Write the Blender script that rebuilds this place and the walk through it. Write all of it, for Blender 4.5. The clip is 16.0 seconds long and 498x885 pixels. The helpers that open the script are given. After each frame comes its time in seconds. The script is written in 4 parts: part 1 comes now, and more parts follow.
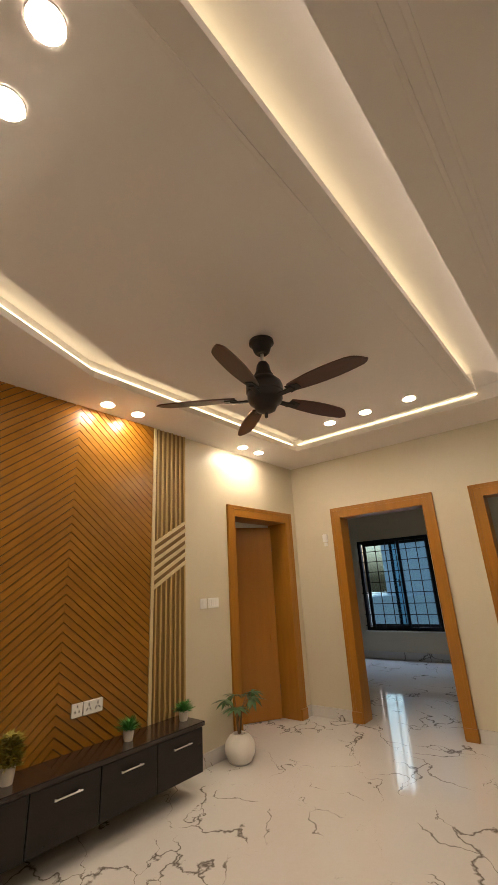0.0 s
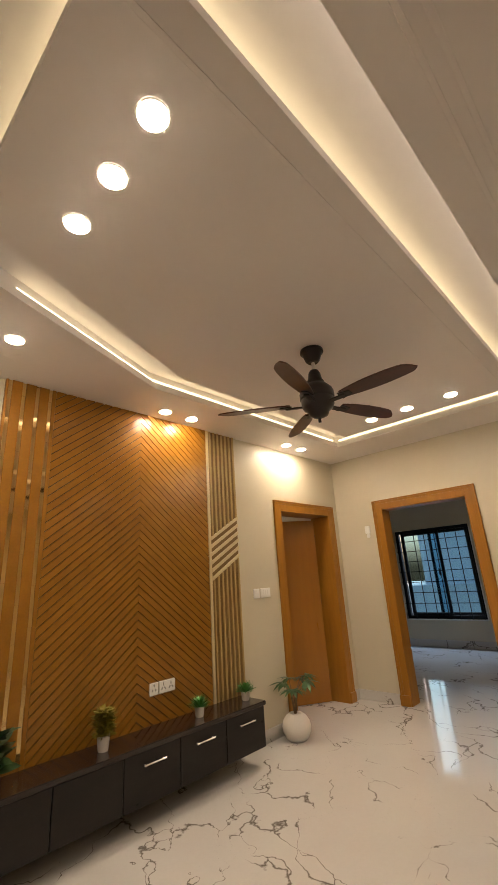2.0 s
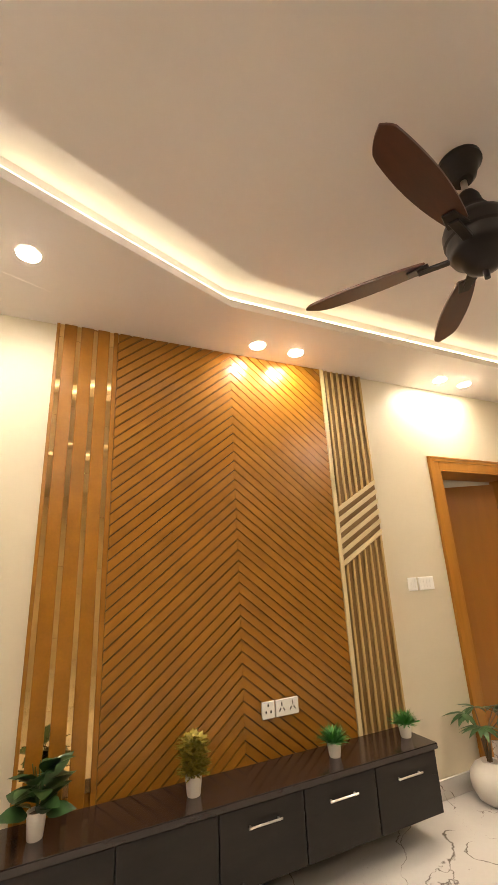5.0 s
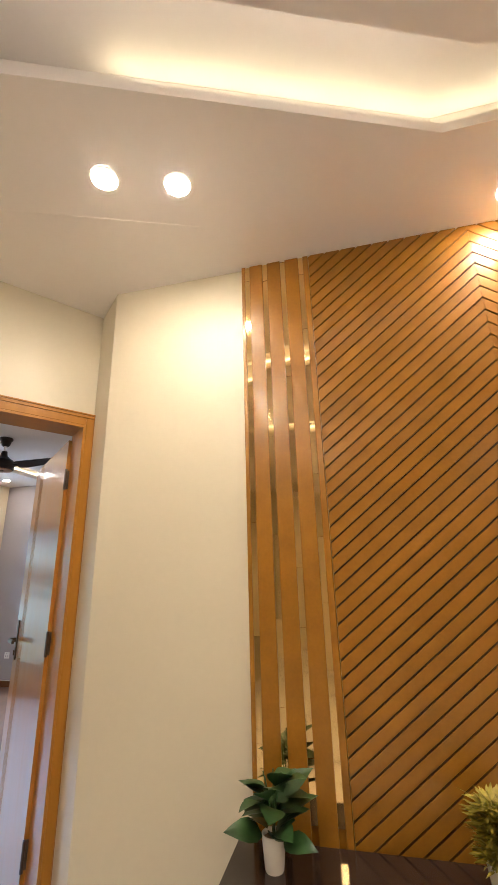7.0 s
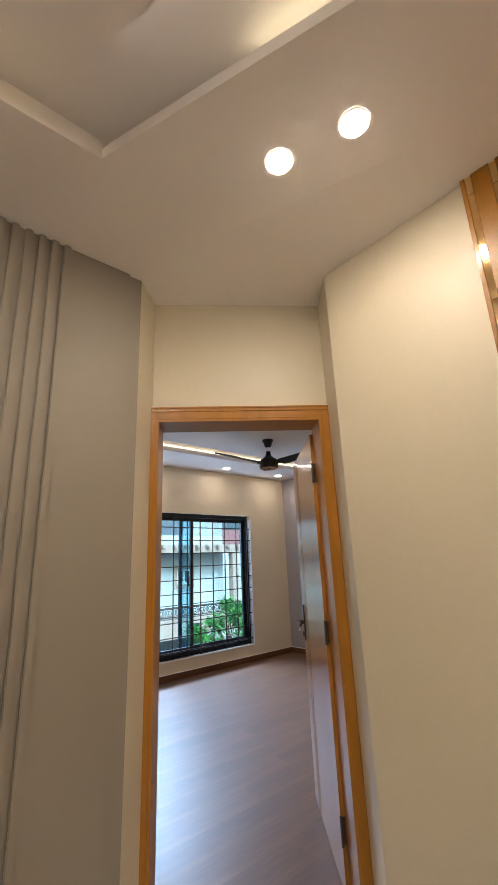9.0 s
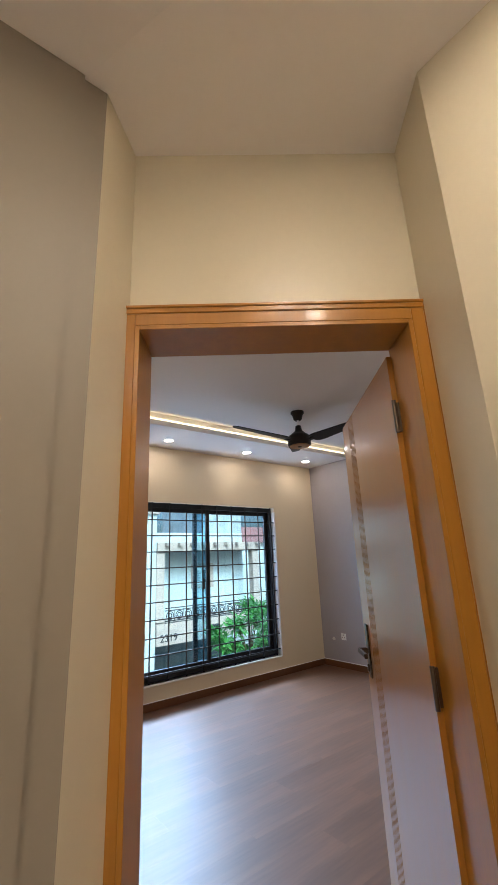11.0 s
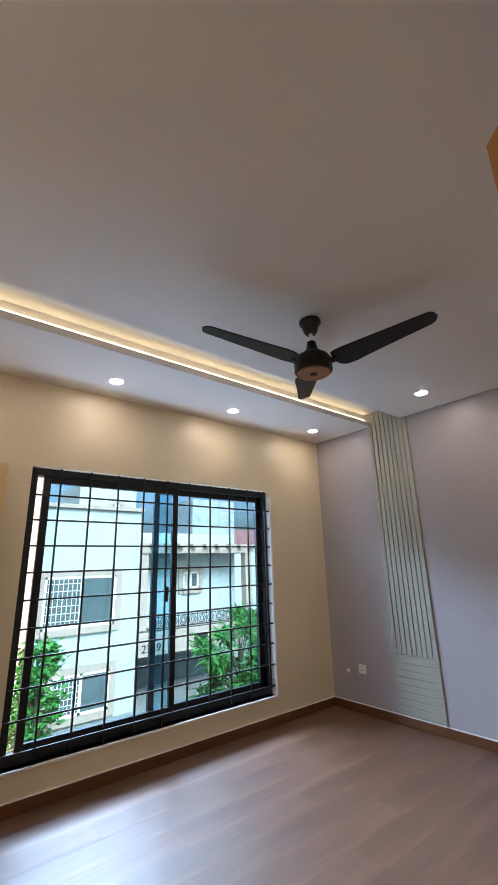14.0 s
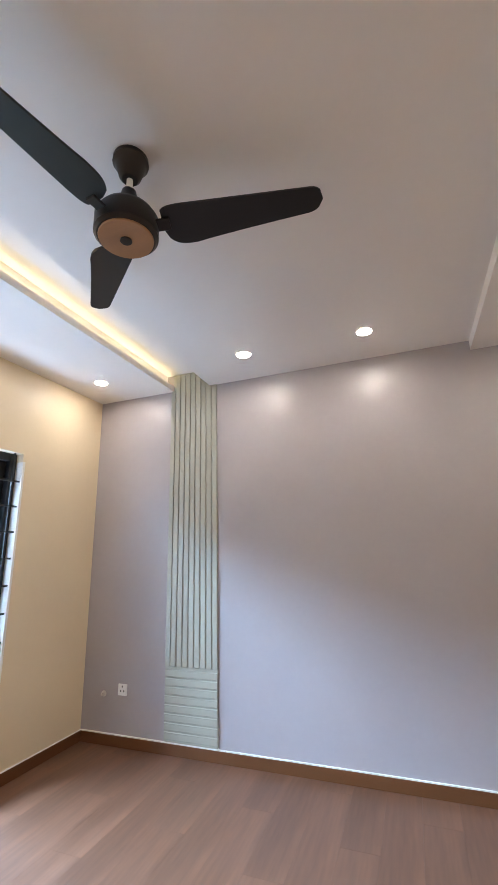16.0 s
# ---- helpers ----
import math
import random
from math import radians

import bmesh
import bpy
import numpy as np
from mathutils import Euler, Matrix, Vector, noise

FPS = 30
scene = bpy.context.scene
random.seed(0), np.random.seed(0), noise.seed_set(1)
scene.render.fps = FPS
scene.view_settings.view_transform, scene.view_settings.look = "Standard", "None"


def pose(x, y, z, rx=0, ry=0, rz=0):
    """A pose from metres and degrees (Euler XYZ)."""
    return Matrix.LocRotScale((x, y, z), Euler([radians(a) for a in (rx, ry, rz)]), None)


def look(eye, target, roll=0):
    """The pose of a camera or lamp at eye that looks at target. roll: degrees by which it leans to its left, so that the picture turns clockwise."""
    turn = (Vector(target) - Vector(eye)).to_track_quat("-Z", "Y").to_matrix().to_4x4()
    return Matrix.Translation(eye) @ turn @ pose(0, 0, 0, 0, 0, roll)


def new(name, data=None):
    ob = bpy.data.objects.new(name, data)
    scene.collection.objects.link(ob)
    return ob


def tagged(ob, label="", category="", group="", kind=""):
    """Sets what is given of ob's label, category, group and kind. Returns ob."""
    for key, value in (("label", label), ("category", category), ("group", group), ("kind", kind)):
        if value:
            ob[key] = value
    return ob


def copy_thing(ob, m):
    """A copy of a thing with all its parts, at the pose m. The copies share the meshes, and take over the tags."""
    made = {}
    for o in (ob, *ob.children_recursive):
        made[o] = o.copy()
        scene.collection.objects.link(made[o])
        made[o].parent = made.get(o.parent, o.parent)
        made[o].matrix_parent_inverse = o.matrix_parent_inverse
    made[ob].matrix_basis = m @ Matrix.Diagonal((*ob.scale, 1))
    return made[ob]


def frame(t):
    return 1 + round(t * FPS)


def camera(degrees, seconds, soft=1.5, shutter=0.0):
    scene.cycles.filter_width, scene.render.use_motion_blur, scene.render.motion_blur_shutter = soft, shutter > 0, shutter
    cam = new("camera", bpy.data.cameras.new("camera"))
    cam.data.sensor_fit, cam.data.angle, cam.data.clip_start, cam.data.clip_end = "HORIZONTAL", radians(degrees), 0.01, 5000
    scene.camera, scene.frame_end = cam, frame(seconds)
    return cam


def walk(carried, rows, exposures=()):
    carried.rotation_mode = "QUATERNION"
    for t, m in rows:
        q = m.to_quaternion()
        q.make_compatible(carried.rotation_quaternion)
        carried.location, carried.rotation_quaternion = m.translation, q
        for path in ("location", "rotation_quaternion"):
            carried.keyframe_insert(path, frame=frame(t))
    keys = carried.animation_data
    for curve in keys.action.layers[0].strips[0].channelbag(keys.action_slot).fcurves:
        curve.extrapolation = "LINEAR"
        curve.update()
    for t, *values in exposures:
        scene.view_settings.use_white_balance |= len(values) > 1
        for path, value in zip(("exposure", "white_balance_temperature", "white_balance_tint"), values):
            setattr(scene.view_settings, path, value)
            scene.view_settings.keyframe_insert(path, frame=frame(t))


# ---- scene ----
cam = camera(61.5, 16.0)
PATH = [
    (0, (-0.313, 0.036, 1.432), (1.167, 1.217, 2.078), -3.1),
    (0.5, (-0.445, 0.03, 1.442), (0.99, 1.267, 2.083), -3.0),
    (1, (-0.584, 0.017, 1.44), (0.837, 1.277, 2.068), -3.3),
    (1.5, (-0.635, 0.009, 1.448), (0.773, 1.287, 2.068), -3.5),
    (2, (-0.599, 0.017, 1.444), (0.801, 1.305, 2.059), -3.7),
    (2.5, (-0.472, 0.051, 1.435), (0.901, 1.364, 2.061), -4.2),
    (3, (-0.344, 0.069, 1.458), (0.943, 1.461, 2.095), -3.9),
    (3.5, (-0.235, 0.142, 1.437), (0.964, 1.606, 2.085), -3.9),
    (6, (0.436, 0.944, 1.44), (0.833, 2.82, 2.008), -2.3),
    (6.5, (0.471, 1.078, 1.4), (0.549, 2.989, 1.986), -2.0),
    (7, (0.564, 1.185, 1.345), (0.129, 3.04, 1.954), -1.4),
    (7.5, (0.646, 1.271, 1.416), (-0.214, 2.986, 1.979), -1.5),
    (8, (0.654, 1.293, 1.421), (-0.514, 2.814, 1.988), -1.9),
    (8.5, (0.631, 1.296, 1.414), (-0.718, 2.661, 1.977), -2.3),
    (9, (0.567, 1.347, 1.41), (-0.879, 2.616, 1.957), -2.3),
    (9.5, (0.381, 1.467, 1.414), (-1.079, 2.718, 1.964), -2.3),
    (12, (-0.525, 2.233, 1.425), (-2.051, 3.406, 1.969), -2.5),
    (12.5, (-0.713, 2.444, 1.406), (-2.244, 3.604, 1.963), -2.3),
    (13, (-0.897, 2.617, 1.387), (-2.439, 3.759, 1.953), -2.0),
    (13.5, (-1.147, 2.78, 1.396), (-2.669, 3.946, 1.964), -1.7),
    (14, (-1.361, 2.922, 1.39), (-2.846, 4.139, 1.95), -1.6),
    (14.5, (-1.567, 3.147, 1.379), (-2.979, 4.444, 1.948), -2.2),
    (15, (-1.748, 3.309, 1.379), (-2.99, 4.775, 1.936), -1.7),
    (15.5, (-1.929, 3.461, 1.397), (-2.885, 5.134, 1.933), -1.4),
    (16, (-2.008, 3.609, 1.381), (-2.685, 5.421, 1.888), -1.4),
]
# stops, kelvin and tint drift with the phone's own metering
STOPS = [(0.0, 1.25, 6350, 15), (3.5, 1.35, 6300, 15), (5.8, 2.25, 6050, 13), (6.6, 2.2, 5950, 13), (7.5, 1.7, 5850, 13), (8.2, 1.4, 5950, 14), (9.7, 1.4, 5900, 14), (12.0, 1.45, 6050, 14), (13.0, 1.6, 6050, 13), (14.0, 1.4, 6050, 13), (15.0, 1.5, 6000, 12), (16.0, 2.3, 5950, 12)]
walk(cam, [(t, look(eye, target, roll)) for t, eye, target, roll in PATH], STOPS)

# ---- light ----
world = bpy.data.worlds.new("sky")
scene.world = world
world.use_nodes = True
wn = world.node_tree
sky = wn.nodes.new("ShaderNodeTexSky")
sky.sky_type = "NISHITA"
sky.sun_disc = False
sky.sun_elevation = radians(40)
sky.sun_rotation = radians(100)
sky.dust_density = 8.0
wn.links.new(sky.outputs[0], wn.nodes["Background"].inputs[0])
wn.nodes["Background"].inputs[1].default_value = 0.15
sun = new("sun", bpy.data.lights.new("sun", "SUN"))
sun.data.energy, sun.data.angle, sun.data.color = 1.4, radians(15), (1, 0.96, 0.9)
sun.matrix_world = look((10, -3, 12), (-6, 2, 0))

# area lamps added outside: sky light and street bounce through the two windows
for nm, m, size, power in (("window_skylight", look((-7.5, 4.4, 3.42), (-3.0, 4.69, 0.9)), (4.2, 0.9), 490.0), ("window_bounce_fill", look((-5.15, 4.69, -0.75), (-2.6, 4.69, 2.6)), (2.2, 0.9), 60.0), ("window_skylight_next_room", look((8.15, 3.06, 2.8), (6.2, 3.06, 0.2)), (1.3, 0.6), 45.0)):
    sl_ = new(nm, bpy.data.lights.new(nm, "AREA"))
    sl_.data.shape, sl_.data.size, sl_.data.size_y, sl_.data.energy, sl_.data.color = "RECTANGLE", size[0], size[1], power, (0.55, 0.76, 1.0)
    sl_.matrix_world = m

LAMP, LED = 112.0, 2.1


# ---- materials ----
def material(name, color, rough=0.5, metal=0.0, var=0.06, scale=3.0, bump=0.02, fine=60.0, coat=0.0, stretch=(1, 1, 1), rnd=0.0, spec=0.5):
    m = bpy.data.materials.new(name)
    m.use_nodes = True
    nt = m.node_tree
    N, L = nt.nodes, nt.links
    b = N["Principled BSDF"]
    b.inputs["Roughness"].default_value, b.inputs["Metallic"].default_value = rough, metal
    b.inputs["Coat Weight"].default_value = coat
    b.inputs["Coat Roughness"].default_value = 0.12
    b.inputs["Specular IOR Level"].default_value = spec
    tc = N.new("ShaderNodeTexCoord")
    mp = N.new("ShaderNodeMapping")
    mp.inputs["Scale"].default_value = stretch
    L.new(tc.outputs["Object"], mp.inputs[0])
    n1, n2 = N.new("ShaderNodeTexNoise"), N.new("ShaderNodeTexNoise")
    n1.inputs["Scale"].default_value, n2.inputs["Scale"].default_value = scale, fine
    n1.inputs["Detail"].default_value = 5
    L.new(mp.outputs[0], n1.inputs["Vector"]), L.new(mp.outputs[0], n2.inputs["Vector"])
    mix = N.new("ShaderNodeMath")
    mix.operation = "MULTIPLY_ADD"
    mix.inputs[1].default_value = 0.35
    L.new(n2.outputs[0], mix.inputs[0]), L.new(n1.outputs[0], mix.inputs[2])
    val = mix.outputs[0]
    if rnd:
        oi = N.new("ShaderNodeObjectInfo")
        ad = N.new("ShaderNodeMath")
        ad.operation = "MULTIPLY_ADD"
        ad.inputs[1].default_value = rnd
        L.new(oi.outputs["Random"], ad.inputs[0]), L.new(val, ad.inputs[2])
        val = ad.outputs[0]
    ramp = N.new("ShaderNodeMapRange")
    mid = 0.675 + rnd / 2
    ramp.inputs["From Min"].default_value, ramp.inputs["From Max"].default_value = mid - 0.3, mid + 0.3
    ramp.inputs["To Min"].default_value, ramp.inputs["To Max"].default_value = 1 - var, 1 + var
    L.new(val, ramp.inputs[0])
    sc = N.new("ShaderNodeVectorMath")
    sc.operation = "SCALE"
    sc.inputs[0].default_value = color
    L.new(ramp.outputs[0], sc.inputs["Scale"])
    L.new(sc.outputs[0], b.inputs["Base Color"])
    rr = N.new("ShaderNodeMapRange")
    rr.inputs["To Min"].default_value, rr.inputs["To Max"].default_value = max(rough - 0.06, 0.02), min(rough + 0.06, 1)
    L.new(n1.outputs[0], rr.inputs[0]), L.new(rr.outputs[0], b.inputs["Roughness"])
    if bump:
        bp = N.new("ShaderNodeBump")
        bp.inputs["Strength"].default_value, bp.inputs["Distance"].default_value = bump, 0.01
        L.new(mix.outputs[0], bp.inputs["Height"]), L.new(bp.outputs[0], b.inputs["Normal"])
    return m


def glow(name, color, strength):
    m = bpy.data.materials.new(name)
    m.use_nodes = True
    b = m.node_tree.nodes["Principled BSDF"]
    b.inputs["Base Color"].default_value = (0.8, 0.8, 0.8, 1)
    b.inputs["Emission Color"].default_value = (*color, 1)
    b.inputs["Emission Strength"].default_value = strength
    return m


def marble():
    m = material("marble", (0.62, 0.60, 0.58), 0.07, var=0.05, scale=1.5, bump=0)
    nt = m.node_tree
    N, L = nt.nodes, nt.links
    b = N["Principled BSDF"]
    old = b.inputs["Base Color"].links[0].from_socket
    tc = N.new("ShaderNodeTexCoord")
    warp = N.new("ShaderNodeTexNoise")
    warp.inputs["Scale"].default_value, warp.inputs["Detail"].default_value = 2.2, 6
    L.new(tc.outputs["Object"], warp.inputs["Vector"])
    add = N.new("ShaderNodeVectorMath")
    add.operation = "MULTIPLY_ADD"
    add.inputs[1].default_value = (0.9, 0.9, 0.9)
    L.new(warp.outputs["Color"], add.inputs[0]), L.new(tc.outputs["Object"], add.inputs[2])
    vo = N.new("ShaderNodeTexVoronoi")
    vo.feature = "DISTANCE_TO_EDGE"
    vo.inputs["Scale"].default_value = 2.3
    turn, draw = N.new("ShaderNodeMapping"), N.new("ShaderNodeVectorMath")
    turn.inputs["Rotation"].default_value = (0, 0, radians(-53))
    draw.operation = "MULTIPLY"
    draw.inputs[1].default_value = (0.62, 1.5, 1)
    L.new(add.outputs[0], turn.inputs[0]), L.new(turn.outputs[0], draw.inputs[0]), L.new(draw.outputs[0], vo.inputs["Vector"])
    gate = N.new("ShaderNodeTexNoise")
    gate.inputs["Scale"].default_value, gate.inputs["Detail"].default_value = 2.6, 3
    L.new(tc.outputs["Object"], gate.inputs["Vector"])
    g = N.new("ShaderNodeMapRange")
    g.inputs["From Min"].default_value, g.inputs["From Max"].default_value = 0.45, 0.64
    g.inputs["To Min"].default_value, g.inputs["To Max"].default_value = 0.0004, 0.036
    L.new(gate.outputs[0], g.inputs[0])
    d = N.new("ShaderNodeMath")
    d.operation = "DIVIDE"
    L.new(vo.outputs["Distance"], d.inputs[0]), L.new(g.outputs[0], d.inputs[1])
    v = N.new("ShaderNodeMapRange")
    v.inputs["From Min"].default_value, v.inputs["From Max"].default_value = 0.15, 1.0
    v.inputs["To Min"].default_value, v.inputs["To Max"].default_value = 0.85, 0.0
    L.new(d.outputs[0], v.inputs[0])
    mx = N.new("ShaderNodeMix")
    mx.data_type = "RGBA"
    mx.inputs["B"].default_value = (0.10, 0.075, 0.06, 1)
    L.new(v.outputs[0], mx.inputs["Factor"]), L.new(old, mx.inputs["A"])
    L.new(mx.outputs["Result"], b.inputs["Base Color"])
    return m


def glass():
    m = bpy.data.materials.new("window_glass")
    m.use_nodes = True
    N, L = m.node_tree.nodes, m.node_tree.links
    N.remove(N["Principled BSDF"])
    tr, gl, mx, fr = N.new("ShaderNodeBsdfTransparent"), N.new("ShaderNodeBsdfGlossy"), N.new("ShaderNodeMixShader"), N.new("ShaderNodeFresnel")
    tr.inputs[0].default_value = (0.68, 0.87, 0.95, 1)
    gl.inputs["Roughness"].default_value = 0.02
    L.new(fr.outputs[0], mx.inputs[0]), L.new(tr.outputs[0], mx.inputs[1]), L.new(gl.outputs[0], mx.inputs[2])
    L.new(mx.outputs[0], N["Material Output"].inputs[0])
    return m


CEIL = material("ceiling_paint", (0.82, 0.78, 0.75), 0.55, var=0.025, scale=1.2, bump=0.01, fine=25)
CREAM = material("cream_wall_paint", (0.60, 0.54, 0.41), 0.42, var=0.03, scale=1.5, bump=0.015, fine=40)
TAUPE = material("taupe_wall_paint", (0.245, 0.213, 0.172), 0.5, var=0.03, scale=1.5, bump=0.015, fine=40)
BEDCREAM = material("bedroom_cream_paint", (0.72, 0.60, 0.42), 0.45, var=0.03, scale=1.5, bump=0.015, fine=40)
MAUVE = material("mauve_grey_paint", (0.38, 0.35, 0.36), 0.36, var=0.04, scale=2, bump=0.02, fine=30)
SAGE = material("sage_strip_paint", (0.37, 0.37, 0.31), 0.4, var=0.04, scale=3)
OAK = material("golden_oak", (0.36, 0.155, 0.017), 0.34, var=0.12, scale=4, bump=0.02, fine=30, stretch=(6, 6, 0.5), coat=0.12, spec=0.35)
OAKDARK = material("door_veneer", (0.36, 0.150, 0.017), 0.3, var=0.08, scale=3, bump=0.01, fine=25, stretch=(5, 5, 0.4), coat=0.25, spec=0.4)
PALE = material("pale_maple_door", (0.74, 0.52, 0.24), 0.4, var=0.05, scale=3, bump=0.01, stretch=(5, 5, 0.5))
PANEL = material("panel_veneer", (0.275, 0.116, 0.007), 0.34, var=0.16, scale=5, bump=0.02, fine=40, stretch=(2, 2, 2), coat=0.15, rnd=0.18, spec=0.4)
PANELBACK = material("panel_groove", (0.045, 0.018, 0.004), 0.6, var=0.1)
SLATBACK = material("slat_backing", (0.20, 0.115, 0.035), 0.45, var=0.08, stretch=(4, 4, 0.5))
SLAT = material("cream_slat", (0.62, 0.50, 0.29), 0.4, var=0.05)
TANSLAT = material("tan_slat", (0.46, 0.31, 0.12), 0.4, var=0.08, scale=5, stretch=(4, 4, 0.5))
MIRROR = material("bronze_mirror", (0.84, 0.60, 0.27), 0.03, metal=1.0, var=0.03, bump=0)
BLACKWOOD = material("black_brown_laminate", (0.010, 0.0075, 0.0065), 0.3, var=0.5, scale=5, bump=0.01, fine=30, stretch=(1, 3, 3), coat=0.05, spec=0.35)
TOPWOOD = material("dark_console_top", (0.022, 0.013, 0.011), 0.18, var=0.5, scale=4, bump=0.01, stretch=(1, 4, 4), coat=0.3)
STEEL = material("brushed_steel", (0.72, 0.70, 0.66), 0.3, metal=1.0, var=0.05)
BRONZE = material("dark_bronze", (0.10, 0.075, 0.055), 0.35, metal=0.8, var=0.1)
BLADE = material("walnut_blade", (0.060, 0.014, 0.006), 0.36, var=0.3, scale=6, stretch=(1, 6, 1), coat=0.15)
FANDARK = material("dark_fan_metal", (0.012, 0.008, 0.007), 0.4, metal=0.2, var=0.1)
BLACK = material("black_powder_coat", (0.006, 0.0065, 0.008), 0.5, var=0.1)
FANTAN = material("tan_wood_disc", (0.36, 0.19, 0.09), 0.45, var=0.1, stretch=(1, 8, 1))
WHITE = material("white_plastic", (0.80, 0.79, 0.76), 0.35, var=0.02, bump=0)
CERAMIC = material("white_ceramic", (0.78, 0.74, 0.68), 0.3, var=0.04, scale=8)
LEAF = material("green_leaf", (0.035, 0.085, 0.025), 0.35, var=0.4, scale=20, rnd=0.3)
LEAFY = material("yellow_green_leaf", (0.30, 0.25, 0.03), 0.5, var=0.4, scale=30)
LEAFB = material("bright_leaf", (0.06, 0.24, 0.04), 0.5, var=0.4, scale=30)
STEM = material("brown_stem", (0.16, 0.10, 0.05), 0.7)
LAMINATE = material("laminate_plank", (0.135, 0.064, 0.035), 0.45, var=0.45, scale=1.3, bump=0, fine=9, stretch=(6, 0.5, 1), rnd=0.12, spec=0.75)
SKIRT = material("brown_skirting", (0.13, 0.052, 0.02), 0.35, var=0.12, stretch=(1, 1, 5), spec=0.35)
MARBLE = marble()
GLASS = glass()
FACADE = material("pale_facade_paint", (0.46, 0.50, 0.50), 0.8, var=0.06, scale=0.8, bump=0.03)
FACADEB = material("beige_facade_trim", (0.42, 0.33, 0.28), 0.8, var=0.06, scale=1.0, bump=0.03)
GREYB = material("weathered_concrete", (0.35, 0.38, 0.40), 0.9, var=0.25, scale=2)
REDTILE = material("red_roof_tile", (0.28, 0.12, 0.11), 0.7, var=0.2, scale=6)
DARKGLASS = material("dark_window_glass", (0.09, 0.12, 0.13), 0.1, var=0.2, bump=0)
IRON = material("wrought_iron", (0.02, 0.02, 0.025), 0.5)
ROAD = material("street_paving", (0.27, 0.27, 0.26), 0.9, var=0.2)
DLIGHT = glow("downlight_diffuser", (1.0, 0.82, 0.58), LAMP)
DLIGHTB = glow("bedroom_downlight_diffuser", (1.0, 0.87, 0.70), 50.0)
LEDW = glow("dim_led_strip", (1.0, 0.88, 0.72), LED * 0.8)
LEDM = glow("warm_led_strip", (1.0, 0.82, 0.46), LED)


# ---- mesh building ----
class Build:
    """Gathers boxes, prisms and turned shapes into one mesh."""

    def __init__(self):
        self.bm = bmesh.new()

    def box(self, x0, x1, y0, y1, z0, z1, m=None):
        vs = [self.bm.verts.new((m @ Vector(c)) if m else c) for c in ((x0, y0, z0), (x1, y0, z0), (x1, y1, z0), (x0, y1, z0), (x0, y0, z1), (x1, y0, z1), (x1, y1, z1), (x0, y1, z1))]
        for f in ((3, 2, 1, 0), (4, 5, 6, 7), (0, 1, 5, 4), (1, 2, 6, 5), (2, 3, 7, 6), (3, 0, 4, 7)):
            self.bm.faces.new([vs[i] for i in f])
        return self

    def prism(self, pts, d, m=None):
        """A flat outline (3D points) pushed along d."""
        d = Vector(d)
        a = [Vector(p) for p in pts]
        b = [p + d for p in a]
        if m:
            a, b = [m @ p for p in a], [m @ p for p in b]
        a, b = [self.bm.verts.new(p) for p in a], [self.bm.verts.new(p) for p in b]
        self.bm.faces.new(a[::-1]), self.bm.faces.new(b)
        n = len(a)
        for i in range(n):
            self.bm.faces.new((a[i], a[(i + 1) % n], b[(i + 1) % n], b[i]))
        return self

    def holed(self, outer, hole, z0, z1):
        """A slab with a hole through it."""
        lo = []
        for z in (z0, z1):
            loops = [[self.bm.verts.new((x, y, z)) for x, y in ring] for ring in (outer, hole)]
            edges = [self.bm.edges.new((r[i], r[(i + 1) % len(r)])) for r in loops for i in range(len(r))]
            bmesh.ops.triangle_fill(self.bm, use_beauty=True, edges=edges)
            lo.append(loops)
        for a, b in zip(lo[0], lo[1]):
            for i in range(len(a)):
                j = (i + 1) % len(a)
                self.bm.faces.new((a[i], a[j], b[j], b[i]))
        return self

    def turned(self, rz, n=24, m=None):
        """A profile of (radius, height) turned about z."""
        rings = []
        for r, z in rz:
            if r < 1e-5:
                rings.append([self.bm.verts.new((m @ Vector((0, 0, z))) if m else (0, 0, z))])
            else:
                ring = [Vector((r * math.cos(2 * math.pi * i / n), r * math.sin(2 * math.pi * i / n), z)) for i in range(n)]
                rings.append([self.bm.verts.new(m @ v if m else v) for v in ring])
        for a, b in zip(rings, rings[1:]):
            for i in range(n):
                j = (i + 1) % n
                q = [a[i % len(a)], a[j % len(a)], b[j % len(b)], b[i % len(b)]]
                q = list(dict.fromkeys(q))
                if len(q) > 2:
                    self.bm.faces.new(q)
        return self

    def tube(self, pts, r, n=8, r1=None):
        """A round bar along points."""
        r1 = r if r1 is None else r1
        rings = []
        pts = [Vector(p) for p in pts]
        for k, p in enumerate(pts):
            d = (pts[min(k + 1, len(pts) - 1)] - pts[max(k - 1, 0)]).normalized()
            u = d.orthogonal().normalized()
            w = d.cross(u)
            rad = r + (r1 - r) * k / (len(pts) - 1)
            rings.append([self.bm.verts.new(p + rad * (u * math.cos(2 * math.pi * i / n) + w * math.sin(2 * math.pi * i / n))) for i in range(n)])
        for a, b in zip(rings, rings[1:]):
            # line the rings up
            s = min(range(n), key=lambda q: (a[0].co - b[q].co).length)
            for i in range(n):
                j = (i + 1) % n
                self.bm.faces.new((a[i], a[j], b[(j + s) % n], b[(i + s) % n]))
        self.bm.faces.new(rings[0][::-1]), self.bm.faces.new(rings[-1])
        return self

    def face(self, pts):
        self.bm.faces.new([self.bm.verts.new(p) for p in pts])
        return self

